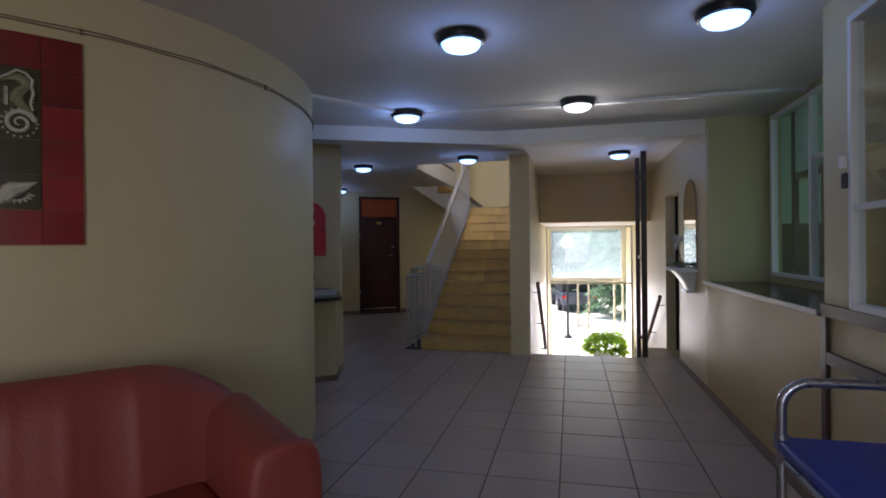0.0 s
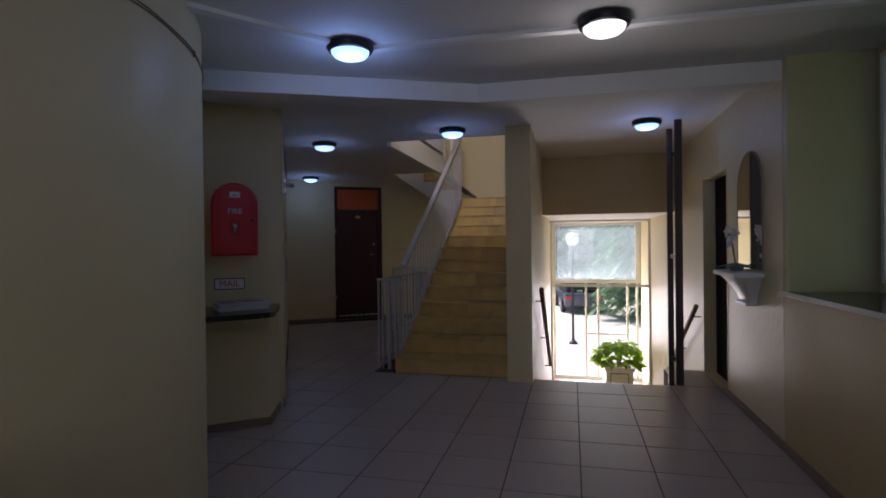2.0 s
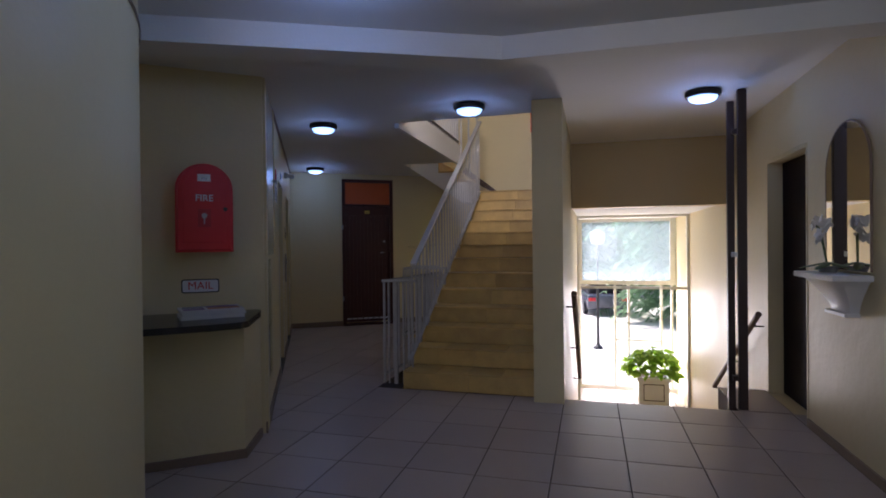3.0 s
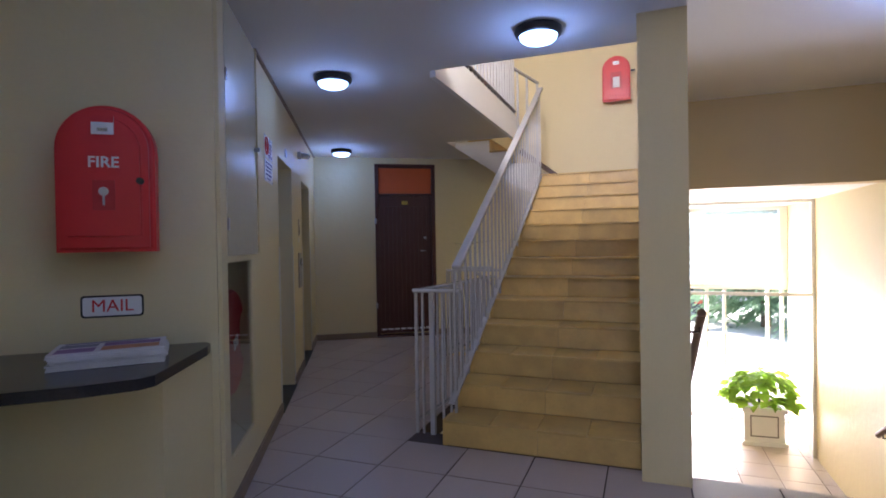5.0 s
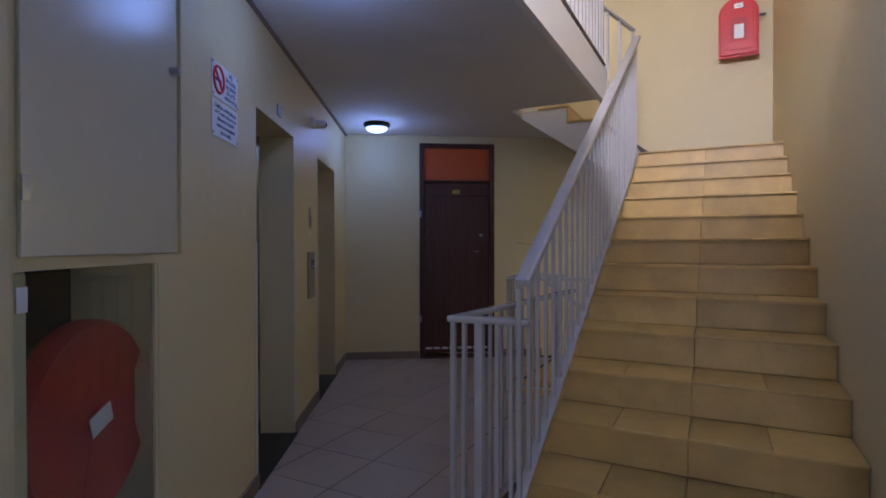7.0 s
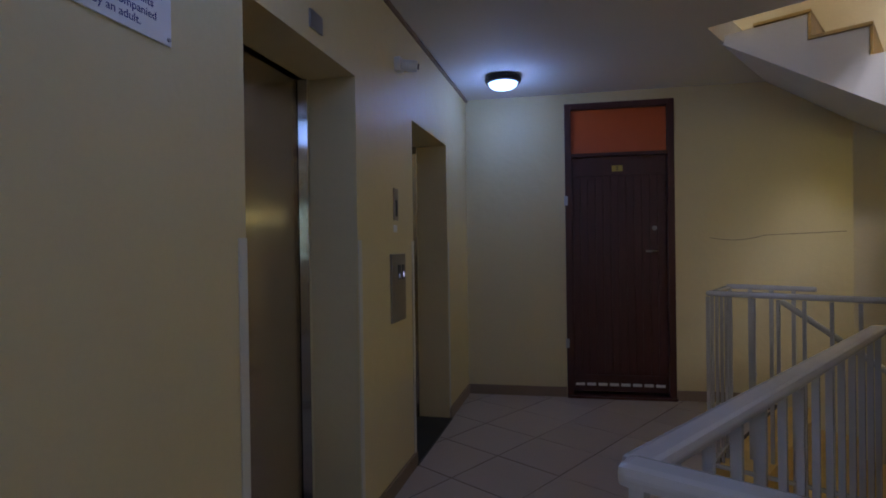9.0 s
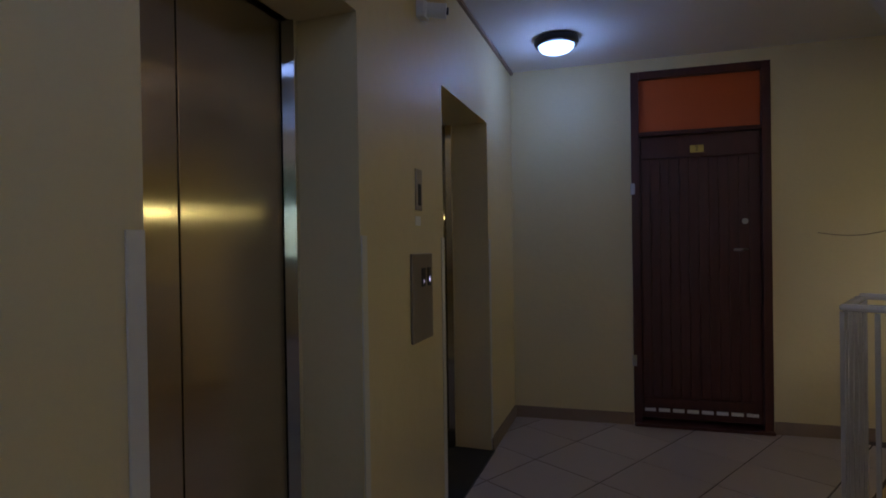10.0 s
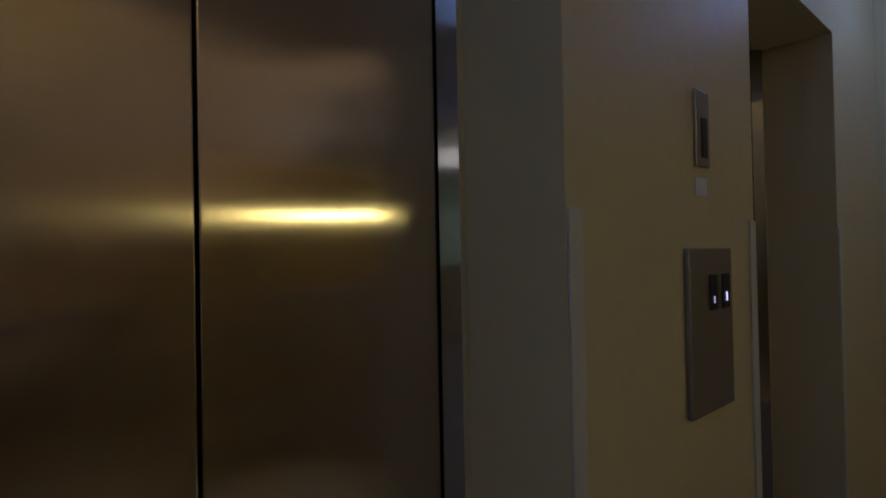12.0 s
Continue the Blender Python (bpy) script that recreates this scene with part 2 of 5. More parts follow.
def text_part(name, text, size, mat, parent, m, depth=0.001):
    cu = bpy.data.curves.new(name, "FONT")
    cu.body, cu.size, cu.align_x, cu.align_y, cu.extrude = text, size, "CENTER", "CENTER", depth
    cu.offset = size * 0.016 if text == "FIRE" else 0.0
    ob = bpy.data.objects.new(name, cu)
    scene.collection.objects.link(ob)
    dg = bpy.context.evaluated_depsgraph_get()
    me = bpy.data.meshes.new_from_object(ob.evaluated_get(dg))
    bpy.data.objects.remove(ob)
    me.materials.clear()
    me.materials.append(mat)
    t = new(name, me)
    t.parent, t.matrix_basis = parent, m
    return t


# ---- large structure ----
STEP_Y, RISE, TREAD = 6.92, 0.173, 0.307
STAIR_L, STAIR_R = -1.945, -0.703
EXIT_L, EXIT_R = -0.44, 1.35
LOW = -1.46
TOP = 5.4
U = Vector((math.cos(radians(119.36)), math.sin(radians(119.36))))
N = Vector((math.cos(radians(29.36)), math.sin(radians(29.36))))
LIFT0 = N * 0.487


def on_lift(s, n=0.0):
    """A place s metres along the lift wall and n metres out of it."""
    p = LIFT0 + U * s + N * n
    return (p.x, p.y)


S_FIRE, S_CORNER = 6.05, 11.253
BACK = 33.23
structure("wall_lifts", wall_mesh(on_lift(S_FIRE), on_lift(S_CORNER), 0, Z_CEIL, 0.30,
          [(6.188 - S_FIRE, 6.862 - S_FIRE, 0.278, 1.287), (7.95 - S_FIRE, 8.79 - S_FIRE, 0, 2.11), (9.635 - S_FIRE, 10.50 - S_FIRE, 0, 2.10)]),
          CREAM, "cream painted lift wall with two recessed lift doorways", "wall")
corner = on_lift(S_CORNER)
BD = Vector((math.cos(radians(BACK)), math.sin(radians(BACK))))
back_end = (corner[0] + BD.x * 3.6, corner[1] + BD.y * 3.6)
structure("wall_back", wall_mesh(corner, back_end, -1.6, Z_CEIL, 0.2, [(0.868, 1.768, 0.0, 2.55)]), CREAM, "cream painted wall round the flat's door", "wall")
FW = Vector((math.cos(radians(38.7)), math.sin(radians(38.7))))
FIRE_END = Vector(on_lift(S_FIRE))
fire_start = FIRE_END - FW * 1.1
structure("wall_mail", wall_mesh(fire_start, FIRE_END, 0, Z_CEIL, 0.25), CREAM, "cream painted wall behind the mail counter", "wall")
# the bulging round wall
bm = bmesh.new()
CYL, RAD = Vector((-3.68, 2.77)), 1.955
ring = []
for i in range(61):
    a = radians(-75 + 165 * i / 60)
    ring.append((CYL.x + RAD * math.cos(a), CYL.y + RAD * math.sin(a)))
inner = [(CYL.x + (x - CYL.x) * 0.9, CYL.y + (y - CYL.y) * 0.9) for x, y in ring]
for i in range(60):
    v = [[bm.verts.new((p[0], p[1], z)) for z in (0, Z_CEIL)] for p in (ring[i], ring[i + 1], inner[i + 1], inner[i])]
    bm.faces.new((v[0][0], v[1][0], v[1][1], v[0][1]))
    bm.faces.new((v[2][0], v[3][0], v[3][1], v[2][1]))
bmesh.ops.remove_doubles(bm, verts=bm.verts, dist=1e-4)
structure("wall_round", bm, CREAM, "curved cream painted wall of the lounge", "wall", smooth=True)
start = ring[0]
structure("wall_lounge", wall_mesh((start[0], -4.0), start, 0, Z_CEIL, 0.2), CREAM, "plain cream wall of the lounge", "wall")
structure("wall_entrance", wall_mesh((1.6, -4.0), (start[0] - 0.2, -4.0), 0, Z_CEIL, -0.2, [(0.5, 3.5, 0.5, 2.45)]), CREAM, "cream wall with a wide entrance window", "wall")

# wall with the side door, then the counter opening
structure("wall_right", wall_mesh((1.35, 13.0), (1.35, 5.30), LOW - 0.2, Z_CEIL, 0.3, [(13.0 - 7.57, 13.0 - 6.62, 0, 2.12)]), CREAM, "cream painted wall with a side door", "wall")
structure("wall_counter", box(1.35, 1.50, 2.85, 5.297, 0, 1.05), HALFWALL, "cream half wall under the reception counter", "wall")
structure("wall_pier", wall_mesh((1.35, 2.847), (1.35, -4.0), 0, Z_CEIL, 0.52, [(0.36, 1.9, 1.13, 2.45)]), CREAM, "cream wall with a sliding window", "wall")
structure("wall_recess", box(1.653, 1.97, 5.225, 5.42, 0.6, Z_CEIL), GREENLIT, "cream end wall of the reception recess, coloured as green lit", "wall")
structure("wall_recess_face", box(1.353, 1.653, 5.22, 5.298, 1.05, Z_CEIL), GREENLIT, "cream end of the counter opening, coloured as green lit", "wall")
structure("wall_screen", wall_mesh((1.87, 5.22), (1.87, 2.852), 0.6, Z_CEIL, 0.1, [(0.02, 2.2, 1.14, 2.60)]), GREENLIT, "cream wall under the reception window, coloured as green lit", "wall")
MINT = material("mint_office_paint", (0.42, 0.62, 0.50), 0.5, vary=0.06, scale=1.5, bump=0.2, grain=90)
structure("wall_office_far", wall_mesh((4.4, 5.42), (4.4, 0.0), 0, Z_CEIL, 0.15, [(1.0, 2.6, 1.1, 2.3)]), MINT, "green office wall with an assumed window", "wall")
structure("wall_office_end", wall_mesh((4.55, 5.43), (1.98, 5.43), 0, Z_CEIL, -0.15), MINT, "green office wall", "wall")
structure("wall_office_near", wall_mesh((1.9, 0.0), (4.55, 0.0), 0, Z_CEIL, -0.15), GREENLIT, "green office wall", "wall")
# Added wall that keeps the office lamp's light out of the near room.
structure("wall_office_partition", box(1.99, 4.395, 2.62, 2.74, 0, Z_CEIL), MINT, "added mint wall keeping office light off the near window", "wall")
# Made-up dark band: gives the office its dim lower half behind the glass.
structure("wall_office_panelling", box(2.0, 4.38, 5.32, 5.42, 0, 1.62, 0.004), BROWN, "added dark band for the dim lower half of the office", "wall")
structure("floor_office", box(1.5, 4.6, 0, 5.4, -0.1, -0.01), TILE, "office floor", "floor")

# pillar and wall between the two stairs
structure("pillar", box(-0.70, EXIT_L, 6.76, 7.2, LOW - 0.2, Z_CEIL), CREAM, "square cream painted pillar", "pillar")
structure("wall_between_stairs", box(STAIR_R + 0.001, EXIT_L, 7.2, 13.0, LOW - 0.2, TOP), CREAM, "cream wall between the two stairs", "wall")
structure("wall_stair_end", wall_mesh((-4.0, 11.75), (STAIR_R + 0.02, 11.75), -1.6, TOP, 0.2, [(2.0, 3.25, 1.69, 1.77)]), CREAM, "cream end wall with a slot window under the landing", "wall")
structure("wall_upper_left", wall_mesh((-4.0, 4.9), (-4.0, 11.8), Z_CEIL + 0.2, TOP, 0.2), CREAM, "cream wall of the upper floor", "wall")
structure("wall_upper_front", wall_mesh((STAIR_R + 0.3, 5.0), (-4.0, 5.0), Z_CEIL + 0.2, TOP, -0.2, [(0.25, 2.2, 3.6, 4.9)]), CREAM, "cream wall of the upper floor with a window", "wall")
structure("wall_upper_right", box(STAIR_R + 0.012, EXIT_L, 4.8, 7.195, Z_CEIL + 0.2, TOP), CREAM, "cream wall of the upper floor", "wall")
structure("ceiling_upper", box(-4.2, -0.3, 4.8, 12, TOP, TOP + 0.1), CEIL, "upper ceiling", "ceiling")
# exit passage
structure("wall_exit_lintel", box(EXIT_L, EXIT_R, 9.0, 9.22, 1.83, Z_CEIL), OCHRE, "ochre painted lintel over the exit passage", "wall")
structure("ceiling_exit", box(EXIT_L, EXIT_R, 9.22, 13.05, 1.86, 2.1), CEIL, "white soffit of the exit passage", "ceiling")
structure("floor_exit", box(-1.0, 2.0, 8.9, 13.2, LOW - 0.2, LOW - 0.004), GROUT, "pale tiled floor of the exit passage", "floor")

# ceilings: the slab stops at the stair well
bm = bmesh.new()
for x0, x1, y0, y1 in ((-6.5, 2.0, -4.2, 7.22), (-6.5, -2.1, 7.22, 9.9), (-6.5, -3.0, 9.9, 12.2), (EXIT_L - 0.26, 2.0, 7.22, 9.0)):
    bm_box(bm, x0, x1, y0, y1, Z_CEIL, Z_CEIL + 0.2)
bm_box(bm, 2.0, 4.6, -0.1, 5.5, Z_CEIL, Z_CEIL + 0.2)
structure("ceiling", bm, CEIL, "white painted concrete ceiling", "ceiling")
structure("slab_edge", box(-2.14, -2.095, 7.22, 9.9, Z_CEIL - 0.05, Z_CEIL + 0.24), WHITE, "white painted edge of the upper floor", "trim")
# downstand beam with a bend in it
bm = bmesh.new()
bm_prism(bm, [(-3.3, 4.02), (-0.72, 5.27), (1.35, 5.30), (1.35, 5.52), (-0.77, 5.49), (-3.3, 4.26)], Z_BEAM, Z_CEIL)
structure("beam", bm, CEIL, "white ceiling beam with a bend", "beam")
bm = bmesh.new()
bm_prism(bm, [(-1.93, 3.45), (-1.28, 4.32), (1.86, 4.36), (1.86, 4.42), (-1.31, 4.38), (-1.97, 3.50)], Z_CEIL - 0.025, Z_CEIL)
structure("trim_ceiling_bead", bm, WHITE, "white bead across the ceiling", "trim")

# grout bed of the hall floor, tiles laid on it further down
bm = bmesh.new()
for x0, x1, y0, y1 in ((-6.0, 1.9, -4.2, 6.90), (-6.0, -2.27, 6.90, 9.66), (-6.0, -2.96, 9.66, 12.0), (0.95, 1.66, 6.90, 7.66), (-2.27, -0.44, 6.90, 7.12)):
    bm_box(bm, x0, x1, y0, y1, -0.2, -0.003)
structure("floor", bm, GROUT, "floor of the lobby", "floor")
structure("floor_under_stairs", box(-3.0, -0.7, 6.95, 11.75, -1.7, -1.6), GROUT, "dark floor under the stairs", "floor")

# outdoors
structure("ground", box(-300, 300, 13.1, 500, LOW - 0.35, LOW - 0.15), material("sunlit_paving", (0.62, 0.58, 0.52), 0.8, vary=0.15, scale=2), "sunlit paving outside the exit", "ground")

# ---- main stair ----
bm = bmesh.new()
prof = [(STEP_Y + 0.006, -0.2)]
for i in range(13):
    prof += [(STEP_Y + 0.006 + TREAD * i, RISE * (i + 1) - 0.008), (STEP_Y + 0.006 + TREAD * (i + 1), RISE * (i + 1) - 0.008)]
prof += [(11.75, RISE * 13 - 0.008), (11.75, RISE * 13 - 0.18), (STEP_Y + TREAD * 12 + 0.1, RISE * 13 - 0.20), (STEP_Y + 0.45, -0.2)]
lo = [bm.verts.new((STAIR_L + 0.01, y, z)) for y, z in prof]
hi = [bm.verts.new((STAIR_R, y, z)) for y, z in prof]
bm.faces.new(lo)
bm.faces.new(hi[::-1])
for i in range(len(prof)):
    j = (i + 1) % len(prof)
    bm.faces.new((lo[j], lo[i], hi[i], hi[j]))
bmesh.ops.recalc_face_normals(bm, faces=bm.faces)
bmesh.ops.triangulate(bm, faces=[f for f in bm.faces if len(f.verts) > 4])
stair = tagged(part("stair_flight", bm, STEPJ), "flight of yellow tiled stairs up to the landing", "stairs", "", "structure")
bm = bmesh.new()
s0, s1 = (STEP_Y + 0.45, -0.21), (STEP_Y + TREAD * 12 + 0.1, RISE * 13 - 0.21)
for x in (STAIR_L - 0.02, STAIR_R):
    for y, z in (s0, s1, (s1[0], s1[1] - 0.015), (s0[0], s0[1] - 0.015)):
        bm.verts.new((x, y, z))
bm.verts.ensure_lookup_table()
v = list(bm.verts)
for f in ((0, 1, 5, 4), (3, 2, 6, 7), (0, 3, 7, 4), (1, 2, 6, 5), (0, 1, 2, 3), (4, 5, 6, 7)):
    bm.faces.new([v[i] for i in f])
bmesh.ops.recalc_face_normals(bm, faces=bm.faces)
structure("stair_soffit", bm, CREAM, "cream plastered underside of the stair", "stairs")
# cream string along the open side
bm = bmesh.new()
pts = [(STEP_Y, 0.0)]
for i in range(13):
    pts += [(STEP_Y + TREAD * i, RISE * (i + 1)), (STEP_Y + TREAD * (i + 1), RISE * (i + 1))]
pts = pts[:-1] + [(STEP_Y + TREAD * 12 + 0.15, RISE * 13), (STEP_Y + TREAD * 12 + 0.15, RISE * 13 - 0.25), (STEP_Y + 0.42, -0.22), (STEP_Y, -0.22)]
lo = [bm.verts.new((STAIR_L - 0.022, y, z)) for y, z in pts]
hi = [bm.verts.new((STAIR_L + 0.008, y, z)) for y, z in pts]
bm.faces.new(lo)
bm.faces.new(hi[::-1])
for i in range(len(pts)):
    j = (i + 1) % len(pts)
    bm.faces.new((lo[j], lo[i], hi[i], hi[j]))
bmesh.ops.recalc_face_normals(bm, faces=bm.faces)
bmesh.ops.triangulate(bm, faces=[f for f in bm.faces if len(f.verts) > 4])
structure("stair_string", bm, STEP, "yellow tiled side of the stair", "stairs")

# short flight from the landing up to the upper floor, seen from below
bm = bmesh.new()
prof = [(-1.985, 2.372), (-1.985, RISE * 13 - 0.2), (-2.15, RISE * 13 - 0.2), (-3.02, Z_CEIL), (-3.02, 2.692), (-2.545, 2.692), (-2.545, 2.532), (-2.255, 2.532), (-2.255, 2.372)]
lo = [bm.verts.new((x, 10.25, z)) for x, z in prof]
hi = [bm.verts.new((x, 11.75, z)) for x, z in prof]
bm.faces.new(lo)
bm.faces.new(hi[::-1])
for i in range(len(prof)):
    j = (i + 1) % len(prof)
    bm.faces.new((lo[j], lo[i], hi[i], hi[j]))
bmesh.ops.recalc_face_normals(bm, faces=bm.faces)
structure("stair_upper_soffit", bm, CEIL, "white underside of the short upper flight", "stairs")

for i in range(2):
    structure("stair_upper_tread", box(-2.541 - 0.29 * i, -2.235 - 0.29 * i, 10.238, 11.744, 2.535 + 0.16 * i, 2.556 + 0.16 * i, 0.003), STEP, "yellow tread of the short upper flight", "stairs")
    structure("stair_upper_riser", box(-2.251 - 0.29 * i, -2.236 - 0.29 * i, 10.244, 11.743, 2.376 + 0.16 * i, 2.533 + 0.16 * i), STEP, "yellow riser of the short upper flight", "stairs")
# landing skirting
structure("baseboard_landing", box(-0.02, 0.75, -0.02, 0.0, -0.05, 0.05, 0.003, Matrix.Translation((-1.88, 11.746, RISE * 13 + 0.07)) @ Matrix.Rotation(radians(180 + 38), 4, "Y")), BROWN, "brown skirting up the short flight", "baseboard")


def balustrade(name, label, group=""):
    return thing(name, Matrix(), label, "railing", group)


def bm_flat_rail(a, b, w=0.055, h=0.03):
    a, b = Vector(a), Vector(b)
    d = b - a
    q = d.to_track_quat("X", "Z").to_matrix().to_4x4()
    return bm_box(bmesh.new(), -0.01, d.length + 0.01, -w / 2, w / 2, -h / 2, h / 2, Matrix.Translation(a) @ q, min(0.014, h * 0.42))


def bm_bar(x, y, z0, z1, w=0.022):
    return box(x - w / 2, x + w / 2, y - w / 2, y + w / 2, z0, z1)


# railing of the main flight
rail = balustrade("stair_railing", "grey white painted steel railing up the stair")
RX = -1.922
H0, H1 = Vector((RX, 7.16, 1.215)), Vector((RX, 10.52, 3.36))
part("handrail", bm_flat_rail(H0 - Vector((0, 0.04, 0.02)), H1, 0.068, 0.034), RAILPAINT, rail, "flat grey painted handrail")
for i in range(27):
    y = 7.20 + 0.125 * i
    zr = H0.z + (y - H0.y) * (H1.z - H0.z) / (H1.y - H0.y)
    zn = RISE * (1 + (y - STEP_Y) / TREAD) + 0.055
    part("baluster", bm_bar(RX, y, zn, zr - 0.012, 0.016), RAILPAINT, rail)
    if i % 6 == 3:
        part("bracket", box(RX - 0.008, RX + 0.008, y - 0.012, y + 0.012, zn - 0.12, zn + 0.005, 0.003), RAILPAINT, rail)
B0, B1 = Vector((RX, 6.99, 0.268)), Vector((RX, 10.45, 2.215))
part("bottom_rail", bm_flat_rail(B0, B1, 0.05, 0.018), RAILPAINT, rail, "flat sloping bar under the balusters")
part("newel", bm_bar(RX, 7.075, RISE - 0.005, 1.17, 0.018), RAILPAINT, rail)

# low guard at the foot of the stair
guard = balustrade("guard_railing", "grey white painted steel guard round the stair foot")
GX, GY, GZ = -2.235, 7.085, 1.03
part("top_rail", bm_flat_rail((GX, GY, GZ), (-1.90, GY + 0.02, GZ)), RAILPAINT, guard)
part("top_rail", bm_flat_rail((GX, GY + 0.03, GZ - 0.004), (GX + 0.13, 8.75, GZ - 0.004), 0.05, 0.026), RAILPAINT, guard)
for a, w in ((0.012, 0.02), (0.062, 0.014), (0.135, 0.034), (0.215, 0.016), (0.275, 0.016)):
    part("baluster", bm_bar(GX + a, GY, 0.001, GZ - 0.01, w), RAILPAINT, guard)
part("bottom_rail", bm_flat_rail((GX + 0.012, GY + 0.02, 0.09), (GX + 0.13, 8.72, 0.09), 0.022, 0.022), RAILPAINT, guard)
for i in range(1, 14):
    part("baluster", bm_bar(GX + 0.0098 * i, GY + 0.125 * i, 0.09, GZ - 0.01, 0.016), RAILPAINT, guard)

# guard over the steps down by the back wall
guard2 = balustrade("basement_railing", "grey white painted railing over the steps down")
part("top_rail", bm_flat_rail((-2.935, 9.66, 1.04), (-1.99, 9.72, 1.04), 0.05), RAILPAINT, guard2)
part("top_rail", bm_flat_rail((-2.96, 10.12, 1.05), (-2.50, 10.12, 1.05), 0.03), RAILPAINT, guard2)
part("bottom_rail", bm_flat_rail((-2.935, 9.66, 0.06), (-1.99, 9.72, 0.06), 0.03, 0.02), RAILPAINT, guard2)
part("bottom_rail", bm_flat_rail((-2.935, 9.66, 0.06), (-2.96, 10.12, 0.06), 0.03, 0.02), RAILPAINT, guard2)
for i in range(4):
    part("baluster", bm_bar(-2.95 + 0.115 * i, 10.12, -0.15 - 0.1 * i, 1.04, 0.02), RAILPAINT, guard2)
part("sloping_rail", bm_flat_rail((-2.60, 9.80, 1.0), (-1.99, 9.85, 0.55), 0.04), RAILPAINT, guard2)
part("top_rail", bm_flat_rail((-2.937, 9.69, 1.035), (-2.96, 10.10, 1.042), 0.04, 0.024), RAILPAINT, guard2)
for i in range(9):
    part("baluster", bm_bar(-2.94 + 0.115 * i, 9.665 + 0.007 * i, -0.2, 1.02, 0.017), RAILPAINT, guard2)
for i in range(4):
    part("baluster", bm_bar(-2.95, 9.77 + 0.09 * i, -0.2, 1.02, 0.016), RAILPAINT, guard2)
bm = bmesh.new()
for i in range(7):
    bm_box(bm, -2.96 + 0.26 * i, -2.96 + 0.26 * (i + 1), 9.70, 11.6, -1.6, -0.02 - 0.17 * i)
structure("stair_down_steps", bm, STEP, "yellow tiled steps down to the basement", "stairs")

# railing on the upper floor edge
upper = balustrade("upper_railing", "white painted steel railing of the upper floor")
part("bottom_rail", bm_flat_rail((-2.13, 7.25, Z_CEIL + 0.30), (-2.13, 9.9, Z_CEIL + 0.30), 0.05, 0.026), STEELDARK, upper)
part("top_rail", bm_flat_rail((-2.13, 7.25, Z_CEIL + 1.12), (-2.13, 9.9, Z_CEIL + 1.12)), RAILPAINT, upper)
for i in range(23):
    part("baluster", bm_bar(-2.13, 7.28 + 0.118 * i, Z_CEIL + 0.24, Z_CEIL + 1.11, 0.024), RAILPAINT, upper)
return_rail = balustrade("landing_railing", "white painted railing beside the short flight")
part("top_rail", bm_flat_rail((-2.15, 9.92, 3.48), (-1.96, 10.54, 3.44), 0.04, 0.028), RAILPAINT, return_rail)
for x, y, z in ((-2.115, 10.04, 2.55), (-2.045, 10.26, 2.50), (-1.965, 10.53, 2.26)):
    part("baluster", bm_bar(x, y, z, 3.46, 0.024), RAILPAINT, return_rail)

# ---- doors, lifts and things on the lift wall ----
LM = Matrix.Translation((LIFT0.x, LIFT0.y, 0)) @ Matrix.Rotation(radians(119.36), 4, "Z")  # x along the wall, -y out of it


def lift(s0, s1, top, seam, group):
    ob = thing("lift_door", LM @ pose(s0, 0, 0), "closed brushed stainless lift doors in a deep reveal", "lift door", group)
    w = s1 - s0
    y = 0.27
    for a, b in ((-0.12, seam - s0 - 0.0027), (seam - s0 + 0.0027, w - 0.047)):
        part("door_leaf", box(a, b, y, y + 0.03, 0.012, top - 0.01, 0.003), STAINLESS, ob)
    part("jamb", bm_prism(bmesh.new(), [(w - 0.041, y + 0.03), (w - 0.041, y - 0.002), (w - 0.018, y - 0.036), (w - 0.018, y + 0.03)], 0.0, top), POLISHED, ob, "splayed polished steel edge strip")
    part("reveal_strip", box(w - 0.017, w - 0.001, y - 0.037, y + 0.03, 0.0, top), CREAM, ob)
    part("jamb", box(-0.16, -0.125, y - 0.02, y + 0.03, 0.0, top, 0.004), POLISHED, ob)
    part("backing", box(-0.2, w + 0.1, y + 0.034, y + 0.06, -0.02, top + 0.15), BLACK, ob)
    part("header", box(-0.16, w + 0.05, y - 0.02, y + 0.03, top, top + 0.14), STEELDARK, ob)
    part("sill", box(-0.02, w + 0.02, -0.02, y + 0.03, -0.03, 0.012), BLACK, ob, "dark metal door sill")
    for a, b in ((-0.042, -0.002), (w + 0.002, w + 0.04)):
        part("corner_guard", box(a, b, -0.006, -0.001, 0.02, 1.362, 0.002), GUARD, ob, "pale plastic corner guard")
    return ob


POLISHED = material("polished_steel_strip", (0.36, 0.35, 0.33), 0.12, 1.0, vary=0.08)
brushed(POLISHED, 1.0)
GUARD = material("pale_plastic_guard", (0.62, 0.60, 0.55), 0.4, vary=0.05)
lift(7.95, 8.79, 2.11, 8.298, "lift doors")
lift(9.635, 10.50, 2.10, 10.00, "lift doors")

panel = thing("call_panel", LM @ pose(9.21, 0, 0), "brushed steel lift call panel with a lit floor number", "call panel")
part("plate", box(0, 0.23, -0.014, -0.001, 0.92, 1.291, 0.004), material("grey_metal_plate", (0.30, 0.26, 0.22), 0.4, 0.6, vary=0.1), panel)
for a in (0.095, 0.165):
    part("display", box(a, a + 0.038, -0.018, -0.0145, 1.15, 1.23), BLACK, panel)
text_part("floor_number", "1", 0.030, glowing("lit_digit", (0.6, 0.62, 1.0), 0.8), panel, pose(0.184, -0.0186, 1.176, 90, 0, 0))
